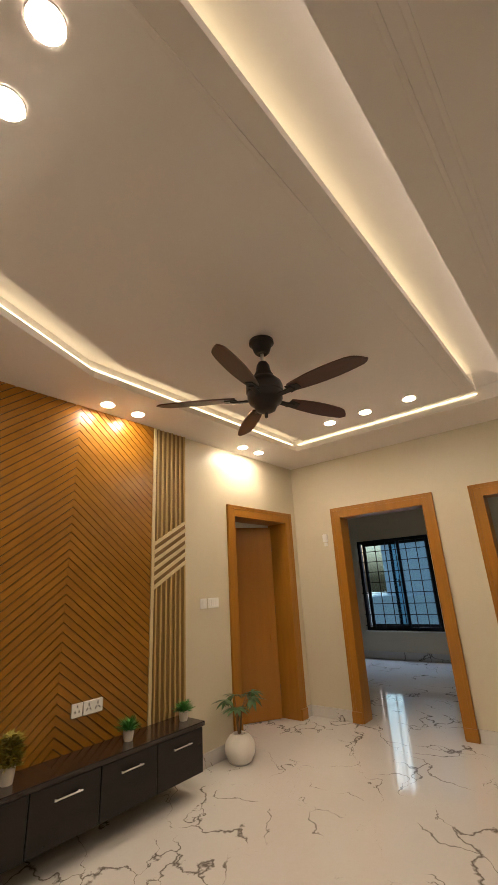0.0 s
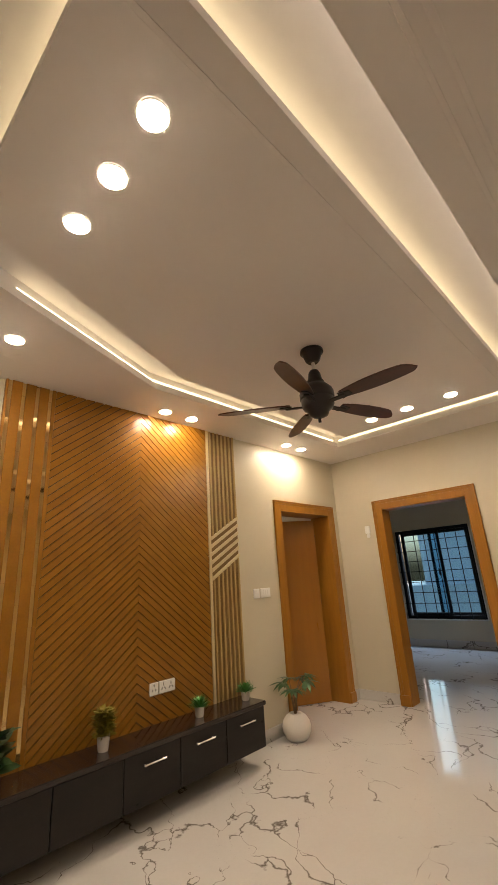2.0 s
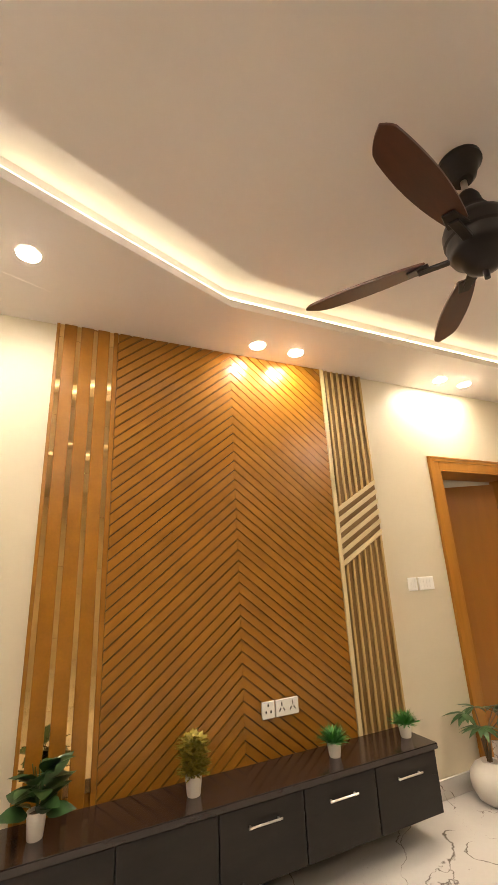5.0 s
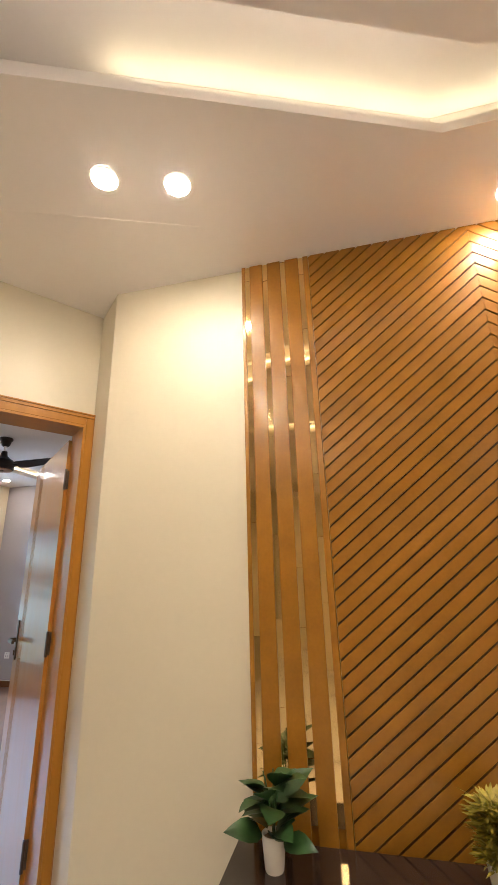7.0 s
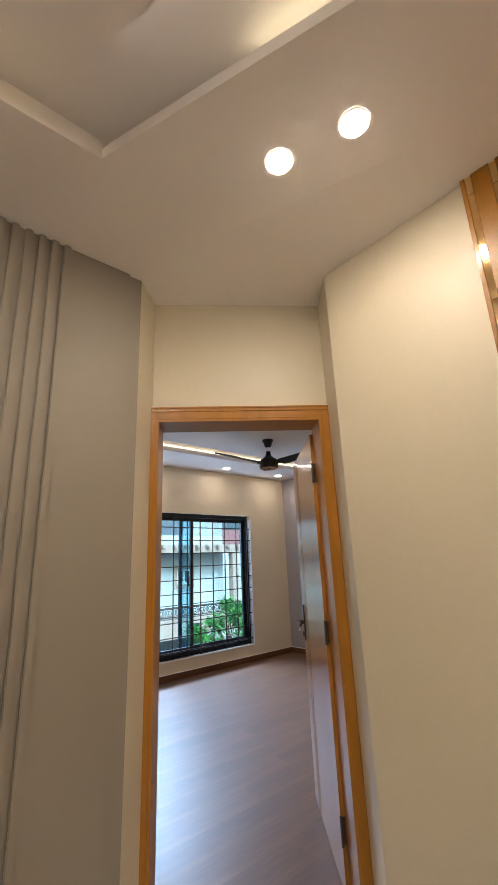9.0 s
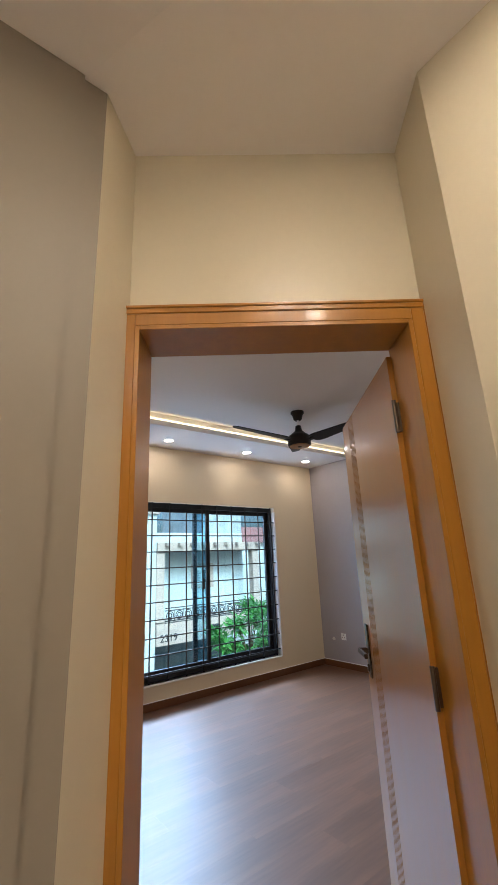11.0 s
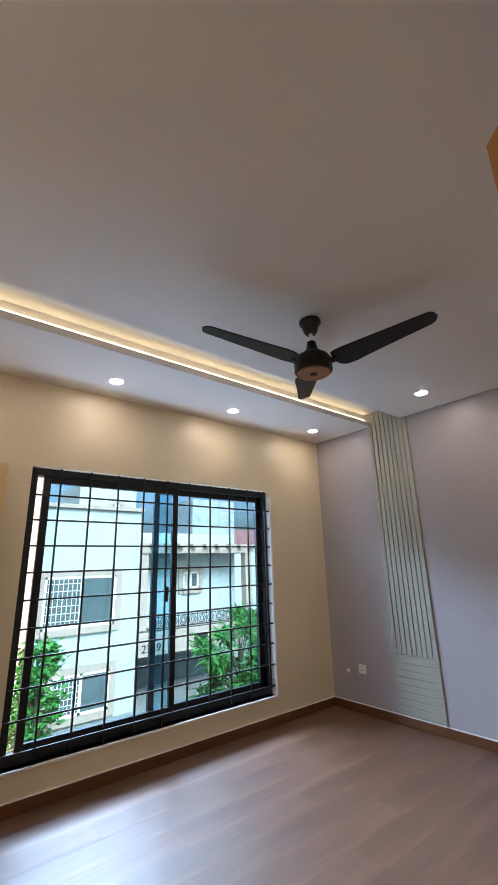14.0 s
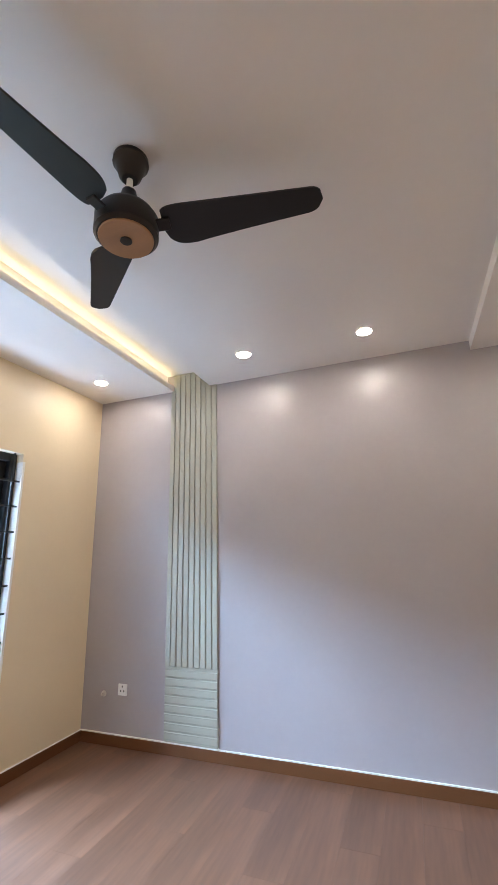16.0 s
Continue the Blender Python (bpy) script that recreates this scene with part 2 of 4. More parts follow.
    def mesh(self, name, mat, bevel=0.0, smooth=False):
        if bevel:
            bmesh.ops.bevel(self.bm, geom=list(self.bm.edges), offset=bevel, segments=1 if bevel < 0.004 else 2, affect="EDGES", clamp_overlap=True)
        bmesh.ops.recalc_face_normals(self.bm, faces=list(self.bm.faces))
        me = bpy.data.meshes.new(name)
        self.bm.to_mesh(me)
        self.bm.free()
        me.materials.append(mat)
        for p in me.polygons:
            p.use_smooth = smooth
        if smooth:
            me.set_sharp_from_angle(angle=radians(40))
        return me

    def done(self, name, mat, parent=None, bevel=0.0, smooth=False, m=None):
        ob = new(name, self.mesh(name, mat, bevel, smooth))
        if m:
            ob.matrix_world = m
        if parent:
            ob.parent = parent
        return ob


def setting(ob, label, category):
    return tagged(ob, label, category, kind="structure")


LF, LC = 0.09, 2.80     # living floor and ceiling
BF, BC = 0.0, 2.76      # bedroom floor and ceiling
WY, WX = 2.87, 4.057    # feature wall, far wall
GX = -1.135             # taupe wall
NW, WW = 6.61, -4.59    # bedroom north wall, window wall
DOOR = pose(-1.242, 2.356, 0, 0, 0, 53.13)   # bedroom doorway, in the slanted wall


# ---- structure: living room ----
setting(Build().prism([(-1.28, -2.6, LF), (7.5, -2.6, LF), (7.5, 4.6, LF), (2.3, 4.6, LF), (2.3, 2.95, LF), (-0.72, 2.99, LF), (-1.21, 2.34, LF)], (0, 0, -0.2)).done("floor_living", MARBLE), "glossy white marble floor with dark grey veins", "floor")

RISE = 0.15    # cove depth over the false ceiling
SLOT_OUT = [(-0.61, 0.28), (3.45, 0.28), (3.45, 2.38), (1.00, 2.38), (-0.61, 1.74)]
SLOT_IN = [(-0.38, 0.51), (3.20, 0.51), (3.20, 2.13), (1.05, 2.13), (-0.38, 1.57)]
ceil = Build()
ceil.holed([(-1.5, -2.7), (4.2, -2.7), (4.2, 3.05), (-1.5, 3.05)], SLOT_OUT, LC, LC + 0.045)
ceil.prism([(x, y, LC) for x, y in SLOT_IN], (0, 0, 0.045))
ceil.box(-1.5, 4.2, -2.7, 3.05, LC + RISE, LC + RISE + 0.06)


def wall_strip(b, p, q, off, z0, z1, th=0.02, longer=0.0):
    """An upright strip along p-q, moved off to its left."""
    p, q = Vector(p), Vector(q)
    d = (q - p).normalized()
    p, q = p - d * longer, q + d * longer
    n = Vector((-d.y, d.x))
    a, c = p + n * off, q + n * off
    b.prism([(*a, z0), (*c, z0), (*(c + n * th), z0), (*(a + n * th), z0)], (0, 0, z1 - z0))


def led_strip(name, p, q, off, z, mat=None):
    p, q = Vector(p), Vector(q)
    d = (q - p).normalized()
    n = Vector((-d.y, d.x))
    b = Build()
    a, c = p + n * off, q + n * off
    b.prism([(*a, z), (*c, z), (*(c + n * 0.012), z), (*(a + n * 0.012), z)], (0, 0, 0.006))
    return tagged(b.done(name, mat or LEDM), "warm white LED strip lying in the ceiling cove", "LED strip", "cove LED strips")


# closers of the cove: set back where a strip lies, flush where none does
for i in range(5):
    wall_strip(ceil, SLOT_OUT[i], SLOT_OUT[(i + 1) % 5], -0.075, LC + 0.046, LC + RISE - 0.001, longer=0.08)
for i, back in ((0, 0.06), (1, 0.003), (2, 0.003), (3, 0.06), (4, 0.06)):
    wall_strip(ceil, SLOT_IN[i], SLOT_IN[(i + 1) % 5], back, LC + 0.046, LC + RISE - 0.001)
setting(ceil.done("ceiling_living", CEIL), "off-white false ceiling with a lit cove slot", "ceiling")
Z = LC + 0.086
led_strip("led_strip", (3.45, 0.55), (3.45, 2.38), -0.054, Z)
led_strip("led_strip", (3.45, 2.38), (1.0, 2.38), -0.054, Z)
led_strip("led_strip", (1.0, 2.38), (-0.06, 1.959), -0.054, Z)
led_strip("led_strip", (-0.38, 0.51), (3.20, 0.51), 0.046, Z)
led_strip("led_strip", (-0.4, 0.28), (3.45, 0.28), -0.054, Z, LEDW)
led_strip("led_strip", (-0.38, 1.50), (-0.38, 0.51), 0.046, Z)
led_strip("led_strip", (1.05, 2.13), (-0.30, 1.60), 0.046, Z, LEDW)
# shallow beads along the cove
setting(Build().box(-0.3, 3.1, 0.60, 0.62, LC - 0.004, LC + 0.01).box(-1.1, 4.05, 0.08, 0.10, LC - 0.005, LC + 0.01).box(-1.1, 4.05, 0.14, 0.16, LC - 0.005, LC + 0.01).done("ceiling_bead", CEIL, bevel=0.0015), "thin plaster bead on the ceiling", "trim")

# barely proud strip that draws a faint line on the ceiling
setting(Build().prism([(-1.10, 2.105, LC - 0.0007), (0.12, 2.58, LC - 0.0007), (0.105, 2.617, LC - 0.0007), (-1.115, 2.142, LC - 0.0007)], (0, 0, 0.01)).done("ceiling_joint", CEIL), "thin flat strip across the ceiling", "trim")

HT = 3.06  # walls run up past the false ceiling


def door_wall(name, m, x0, x1, ow, oh, thick, z0, mat, label):
    """A wall along local x with one doorway from 0 to ow, up to oh."""
    b = Build()
    b.box(x0, 0, 0, thick, z0, HT, m).box(ow, x1, 0, thick, z0, HT, m).box(0, ow, 0, thick, oh, HT, m)
    return setting(b.done(name, mat), label, "wall")


D1 = pose(2.91, WY, LF)
door_wall("wall_feature", D1, -3.445, 1.146, 0.93, 2.03, 0.23, -0.1, CREAM, "cream painted wall behind the wood panelling")
far = Build()
for y0, y1, z0, z1 in ((2.265, WY + 0.23, -0.1, HT), (1.321, 2.265, 2.12, HT), (0.79, 1.321, -0.1, HT), (-0.15, 0.79, 2.12, HT), (-2.6, -0.15, -0.1, HT)):
    far.box(WX, WX + 0.15, y0, y1, z0, z1)
setting(far.done("wall_far", CREAM), "cream painted wall with two doorways", "wall")
setting(Build().box(GX - 0.12, GX, -2.6, 2.16, -0.1, HT).done("wall_taupe", TAUPE), "taupe painted wall", "wall")
setting(Build().box(GX - 0.12, WX + 0.15, -2.75, -2.6, -0.1, HT).done("wall_back", CREAM), "cream painted wall", "wall")
slant = Build()
slant.box(-0.055, -0.032, 0, 0.145, -0.1, HT, DOOR).box(0.817, 0.86, 0, 0.145, -0.1, HT, DOOR).box(-0.032, 0.817, 0, 0.145, 2.12, HT, DOOR)
slant.prism([(-1.135, 2.16, -0.1), (-1.275, 2.312, -0.1), (-1.395, 2.402, -0.1), (-1.395, 2.16, -0.1)], (0, 0, HT + 0.1))
slant.prism([(-0.535, WY, -0.1), (-0.535, 3.10, -0.1), (-0.80, 3.10, -0.1), (-0.726, 3.044, -0.1)], (0, 0, HT + 0.1))
setting(slant.done("wall_slanted", CREAM), "cream slanted wall round the bedroom doorway", "wall")

# ---- structure: bedroom ----
setting(Build().prism([(WW, 2.45, -0.03), (-1.39, 2.45, -0.03), (-1.39, 2.33, -0.03), (-1.15, 2.30, -0.03), (-0.66, 2.95, -0.03), (-0.55, 3.10, -0.03), (-0.55, NW, -0.03), (WW, NW, -0.03)], (0, 0, -0.1)).done("floor_bedroom", SKIRT), "brown wood laminate floor", "floor")
bc = Build()
bc.box(WW - 0.1, -3.82, 2.3, NW + 0.1, BC, BC + 0.05).box(-3.47, -1.49, 2.3, NW + 0.1, BC, BC + 0.05)
bc.box(-1.49, -0.4, 3.06, NW + 0.1, BC - 0.07, BC + 0.05).prism([(-1.49, 2.3, BC - 0.07), (-1.365, 2.40, BC - 0.07), (-0.86, 3.06, BC - 0.07), (-1.49, 3.06, BC - 0.07)], (0, 0, 0.12))
bc.box(WW - 0.1, -0.4, 2.3, NW + 0.1, BC + 0.15, BC + 0.21).box(-3.467, -3.45, 2.3, NW, BC + 0.051, BC + 0.149).box(-3.905, -3.885, 2.3, NW, BC + 0.051, BC + 0.149)
setting(bc.done("ceiling_bedroom", CEIL), "off-white bedroom ceiling with a lit cove slot", "ceiling")
led_strip("led_strip", (-3.82, 6.60), (-3.82, 2.46), -0.064, BC + 0.083)
WY0, WY1, WZ0, WZ1 = 3.567, 5.815, 0.237, 2.112
ww = Build()
ww.box(WW - 0.2, WW, 2.3, WY0, -0.2, HT).box(WW - 0.2, WW, WY1, NW + 0.1, -0.2, HT).box(WW - 0.2, WW, WY0, WY1, -0.2, WZ0).box(WW - 0.2, WW, WY0, WY1, WZ1, HT)
setting(ww.done("wall_window", BEDCREAM), "cream painted wall round the bedroom window", "wall")
setting(Build().box(WW, -0.4, NW, NW + 0.15, -0.2, HT).done("wall_north", MAUVE), "mauve-grey painted bedroom wall", "wall")
setting(Build().box(WW, -1.44, 2.3, 2.45, -0.2, HT).done("wall_south", BEDCREAM), "cream painted bedroom wall", "wall")
setting(Build().box(-0.55, -0.4, 3.10, NW, -0.2, HT).done("wall_east", BEDCREAM), "cream painted bedroom wall", "wall")

# ---- structure: the rooms seen through the doorways ----
KX = 7.5
kw = Build()
for y0, y1, z0, z1 in ((-0.2, 2.37, -0.1, HT), (3.75, 4.75, -0.1, HT), (2.37, 3.75, -0.1, 0.545), (2.37, 3.75, 2.13, HT)):
    kw.box(KX, KX + 0.2, y0, y1, z0, z1)
kw.box(WX + 0.15, KX, 4.6, 4.75, -0.1, HT).box(WX + 0.15, KX, 0.35, 0.5, -0.1, HT).box(KX, KX + 0.2, -2.75, -0.2, -0.1, HT).box(WX + 0.15, KX, -2.75, -2.6, -0.1, HT)
setting(kw.done("wall_next_rooms", CREAM), "cream painted walls of the adjoining rooms", "wall")
setting(Build().box(2.15, 2.3, WY + 0.23, 4.75, -0.1, HT).box(2.3, WX + 0.15, 4.6, 4.75, -0.1, HT).box(WX, WX + 0.15, WY + 0.23, 4.6, -0.1, HT).done("wall_side_room", CREAM), "cream painted walls of a side room", "wall")
setting(Build().box(WX + 0.15, KX + 0.2, -2.75, 4.75, 2.75, 2.85).box(2.15, WX + 0.14, WY + 0.23, 4.75, 2.85, 2.93).done("ceiling_next_rooms", CEIL), "off-white ceiling of the adjoining rooms", "ceiling")


# ---- doors ----
def architrave(b, w, h, side, y, slim=1.0):
    """Moulded casing round an opening, in three steps, on the side -1 (front) or 1."""
    for inner, outer, proud in ((0.0, 0.060, 0.018), (0.060, 0.085, 0.022), (0.085, 0.10, 0.026)):
        inner, outer = inner * slim, outer * slim
        y0, y1 = sorted((y, y + side * proud))
        b.box(-outer, -inner, y0, y1, 0, h + outer).box(w + inner, w + outer, y0, y1, 0, h + outer).box(-inner, w + inner, y0, y1, h + inner, h + outer)


def lever(parent, m, mat=BRONZE):
    """A lever handle on a long back plate; local y points out of the door's face, x along the lever."""
    b = Build().box(-0.02, 0.02, 0, 0.008, -0.11, 0.11)
    b.box(-0.012, 0.012, 0.008, 0.045, -0.012, 0.012).box(-0.012, 0.12, 0.035, 0.05, -0.010, 0.010)
    b.box(-0.008, 0.008, 0.008, 0.016, -0.085, -0.055)
    ob = b.done("handle", mat, bevel=0.003)
    ob.matrix_world = m
    ob.parent = parent
    return ob


def leaf(parent, m, w, h, mat, grooves=True, handle=True, label=""):
    """A door leaf hinged at local 0, running along +x, its shown face at y = 0, thickness towards +y."""
    b = Build()
    th = 0.04
    if grooves:
        g0, gw, n = w - 0.235, 0.007, 6
        edges = [0.0]
        for i in range(n):
            b.box(edges[-1], g0 + i * 0.018, 0, th, 0, h)
            b.box(g0 + i * 0.018, g0 + i * 0.018 + gw, 0.005, th, 0, h)
            edges.append(g0 + i * 0.018 + gw)
        b.box(edges[-1], w, 0, th, 0, h)
    else:
        b.box(0, w, 0, th, 0, h)
    ob = b.done("leaf", mat)
    ob.matrix_world = m
    if parent:
        ob.parent = parent
    if handle:
        lever(ob, pose(w - 0.07, 0, 1.0, 0, 0, 180))
        lever(ob, pose(w - 0.07, th, 1.0) @ Matrix.Diagonal((-1, 1, 1, 1)))
    hb = Build()
    for z in (0.25, 1.05, h - 0.22):
        hb.box(-0.006, 0.002, 0.008, 0.032, z - 0.05, z + 0.05)
        hb.turned([(0.0, z - 0.055), (0.007, z - 0.055), (0.007, z + 0.055), (0.0, z + 0.055)], 10, pose(-0.012, 0.0, 0))
    hg = hb.done("hinge", BRONZE)
    hg.parent = ob
    return ob


def doorway(name, m, w, h, depth, label, plinth=True, slim=1.0):
    root = new(name)
    root.matrix_world = m
    b = Build()
    architrave(b, w, h, -1, 0.0, slim)
    architrave(b, w, h, 1, depth, slim)
    b.done("architrave", OAK, root, bevel=0.002)
    t = 0.013
    j = Build().box(0, t, -0.0172, depth + 0.0172, 0, h).box(w - t, w, -0.0172, depth + 0.0172, 0, h).box(t, w - t, -0.0172, depth + 0.0172, h - t, h)
    j.done("jamb", OAK, root, bevel=0.001)
    if plinth:
        Build().box(-0.105, 0.004, -0.036, -0.0005, 0, 0.10).box(w - 0.004, w + 0.105, -0.036, -0.0005, 0, 0.10).done("plinth_block", OAK, root, bevel=0.003)
    return setting(root, label, "door frame")


d1 = doorway("door_1", D1, 0.93, 2.03, 0.23, "golden oak door frame with a half-open oak door")
leaf(d1, pose(0.895, 0.22, 0.01, 0, 0, 180 - 33), 0.86, 1.975, OAKDARK, grooves=False)
doorway("door_2", pose(WX, 2.265, LF, 0, 0, -90), 0.944, 2.03, 0.15, "golden oak casing round an open doorway")
doorway("door_3", pose(WX, 0.79, LF, 0, 0, -90), 0.94, 2.03, 0.15, "golden oak casing round an open doorway")
d4 = doorway("door_4", DOOR @ pose(-0.032, 0, 0), 0.849, 2.12, 0.145, "golden oak bedroom door frame with an open oak door", plinth=False, slim=0.66)
leaf(d4, pose(0.818, 0.150, 0.012, 0, 0, 86.8) @ Matrix.Diagonal((1, -1, 1, 1)), 0.825, 2.065, OAKDARK)
bath = leaf(None, pose(-4.55, 2.50, 0.012, 0, 0, 80.0), 0.90, 2.05, PALE, grooves=False)
bath.name = "bathroom_door"
tagged(bath, "pale maple door leaf standing open by the window wall", "door")

# skirting
sk = Build()
for x0, x1 in ((-0.53, 0.14), (2.26, 2.80), (3.95, WX)):
    sk.box(x0, x1, WY - 0.012, WY, LF, LF + 0.10)
for y0, y1 in ((2.38, WY - 0.013), (0.90, 1.21), (-2.6, -0.26)):
    sk.box(WX - 0.012, WX, y0, y1, LF, LF + 0.10)
sk.box(KX - 0.012, KX, 0.5, 4.6, LF, LF + 0.12).box(WX + 0.16, KX - 0.013, 4.588, 4.6, LF, LF + 0.12)
setting(sk.done("baseboard_living", MARBLE, bevel=0.002), "white veined marble skirting", "baseboard")
bs = Build()
bs.box(WW, WW + 0.014, 2.45, NW, 0, 0.075).box(WW + 0.015, -0.56, NW - 0.014, NW, 0, 0.075).box(-0.564, -0.55, 3.1, NW - 0.015, 0, 0.075).box(WW + 0.015, -1.48, 2.45, 2.464, 0, 0.075)
setting(bs.done("baseboard_bedroom", SKIRT, bevel=0.002), "dark brown wood skirting", "baseboard")
setting(Build().box(WW, WW + 0.010, 2.45, NW, 0.0752, 0.080).box(WW + 0.011, -0.56, NW - 0.010, NW, 0.0752, 0.082).done("skirting_caulk", WHITE), "white caulk line above the skirting", "trim")


# ---- windows ----
def grille_window(name, m, w, h, nx, ny, label, sash_x):
    """A black sliding window with a square-bar grille; local x along the wall, y outward, z up."""
    root = new(name)
    root.matrix_world = m
    f = Build()
    t = 0.055
    f.box(0, t, 0.06, 0.14, 0, h).box(w - t, w, 0.06, 0.14, 0, h).box(t, w - t, 0.06, 0.14, 0, t).box(t, w - t, 0.06, 0.14, h - t, h)
    f.done("frame", BLACK, root, bevel=0.003)
    for k, (a, b_) in enumerate(((0.10, sash_x + 0.10), (sash_x - 0.11, w - t))):
        y0 = 0.065 + 0.035 * k
        s = Build()
        st = 0.05
        s.box(a, a + st, y0, y0 + 0.03, t, h - t).box(b_ - st, b_, y0, y0 + 0.03, t, h - t).box(a + st, b_ - st, y0, y0 + 0.03, t, t + st).box(a + st, b_ - st, y0, y0 + 0.03, h - t - st, h - t)
        s.done("sash", BLACK, root, bevel=0.002)
        p = Build().box(a + st - 0.005, b_ - st + 0.005, y0 + 0.012, y0 + 0.017, t + st - 0.005, h - t - st + 0.005).done("pane", GLASS, root)
        p.visible_shadow = False
    g = Build()
    for i in range(nx):
        x = w * (i + 0.93) / (nx + 0.15)
        g.box(x - 0.006, x + 0.006, 0.022, 0.034, 0.0, h)
    for i in range(ny):
        z = h * (i + 0.43) / (ny + 0.57)
        g.box(0.0, w, 0.010, 0.022, z - 0.006, z + 0.006)
    g.done("grille", BLACK, root)
    Build().box(sash_x - 0.005, sash_x + 0.02, 0.05, 0.065, h * 0.5 - 0.06, h * 0.5 + 0.06).done("latch", BLACK, root, bevel=0.004)
    Build().box(-0.0, w, -0.012, 0.20, -0.018, 0.0).box(w, w + 0.02, -0.004, 0.06, -0.018, h * 0.97).done("sill", WHITE, root, bevel=0.002)
    return setting(root, label, "window")


# local x runs along +y seen from inside, y out through the wall
grille_window("window_1", pose(WW, WY0, WZ0, 0, 0, 90), WY1 - WY0, WZ1 - WZ0, 10, 10, "black sliding bedroom window with a square-bar grille", 1.12)
grille_window("window_2", pose(KX, 3.75, 0.545, 0, 0, -90), 1.38, 1.585, 7, 8, "black sliding window with a square-bar grille", 0.72)


# ---- downlights ----
def downlight(mat):
    root = new("downlight")
    Build().turned([(0.047, -0.001), (0.052, -0.001), (0.0525, -0.003), (0.051, -0.0065), (0.047, -0.0065), (0.047, -0.001)], 28).done("rim", WHITE, root, smooth=True)
    Build().turned([(0.0, -0.013), (0.02, -0.012), (0.036, -0.009), (0.047, -0.005), (0.047, -0.002), (0.0, -0.002)], 28).done("diffuser", mat, root)
    return tagged(root, "round white recessed ceiling downlight, switched on", "downlight", "ceiling downlights")


first = downlight(DLIGHT)
# the last two spots are added, unseen, over the rear of the room
spots = [(-0.074, 1.336), (-0.075, 1.061), (-0.09, 0.794), (1.31, 2.693), (1.587, 2.693), (-0.223, 2.24), (0.034, 2.336), (2.945, 1.68), (2.945, 1.335), (2.945, 0.955), (2.89, 2.68), (3.16, 2.68), (1.75, -0.25), (0.3, -0.9), (2.6, -0.9)]
first.location = (*spots[0], LC)
for x, y in spots[1:]:
    copy_thing(first, pose(x, y, LC))
firstb = downlight(DLIGHTB)
spots = [(-4.256, 4.004), (-4.256, 5.112), (-4.256, 6.186), (-2.995, 6.18), (-2.15, 6.185), (-2.147, 2.88), (-3.003, 2.885), (-4.256, 2.9)]
firstb.location = (*spots[0], BC)
for x, y in spots[1:]:
    copy_thing(firstb, pose(x, y, BC))
# the two beyond the first are added unseen, to brighten the east side
for y in (3.56, 4.67, 5.78):
    copy_thing(firstb, pose(-1.21, y, BC - 0.07))
copy_thing(firstb, pose(5.9, 1.0, 2.75))
# the next two are added out of view, to light the rooms behind doorways
copy_thing(firstb, pose(5.4, -1.0, 2.75))
copy_thing(firstb, pose(3.2, 3.9, 2.85))


# ---- fans ----
def leaf_blade(r0, r1, n=40):
    """A slim wooden blade: widest past the middle, its tip cut aslant."""
    up, lo = [], []
    for i in range(n + 1):
        u = i / n
        w = 0.027 + 0.029 * math.sin(math.pi * min(u * 0.86 + 0.04, 1)) ** 0.8
        up.append((r0 + (r1 - r0) * u, w * (1 if u < 0.93 else 1 - 0.55 * ((u - 0.93) / 0.07) ** 2)))
        lo.append((r0 + (r1 - r0) * u * 0.955, -w * (1 if u < 0.86 else 1 - 0.8 * ((u - 0.86) / 0.14) ** 2)))
    return up + lo[::-1]


def paddle_blade(r0, r1, n=48):
    """A broad-rooted blade, swollen along one edge near the root, with a round tip."""
    up, lo = [], []
    for i in range(n + 1):
        u = i / n
        swell = 0.092 - 0.052 * max(0.0, (u - 0.2) / 0.8) ** 0.85
        root = math.sqrt(max(0.0, 1 - (1 - min(u / 0.14, 1)) ** 2))
        tip = math.sqrt(max(0.0, 1 - max(0.0, (u - 0.93) / 0.07) ** 2)) * 0.97 + 0.03
        up.append((r0 + (r1 - r0) * u, (0.030 + (swell - 0.030) * root) * tip))
        lo.append((r0 + (r1 - r0) * u, -(0.060 - 0.016 * u) * (0.75 + 0.25 * root) * tip))
    return up + lo[::-1]


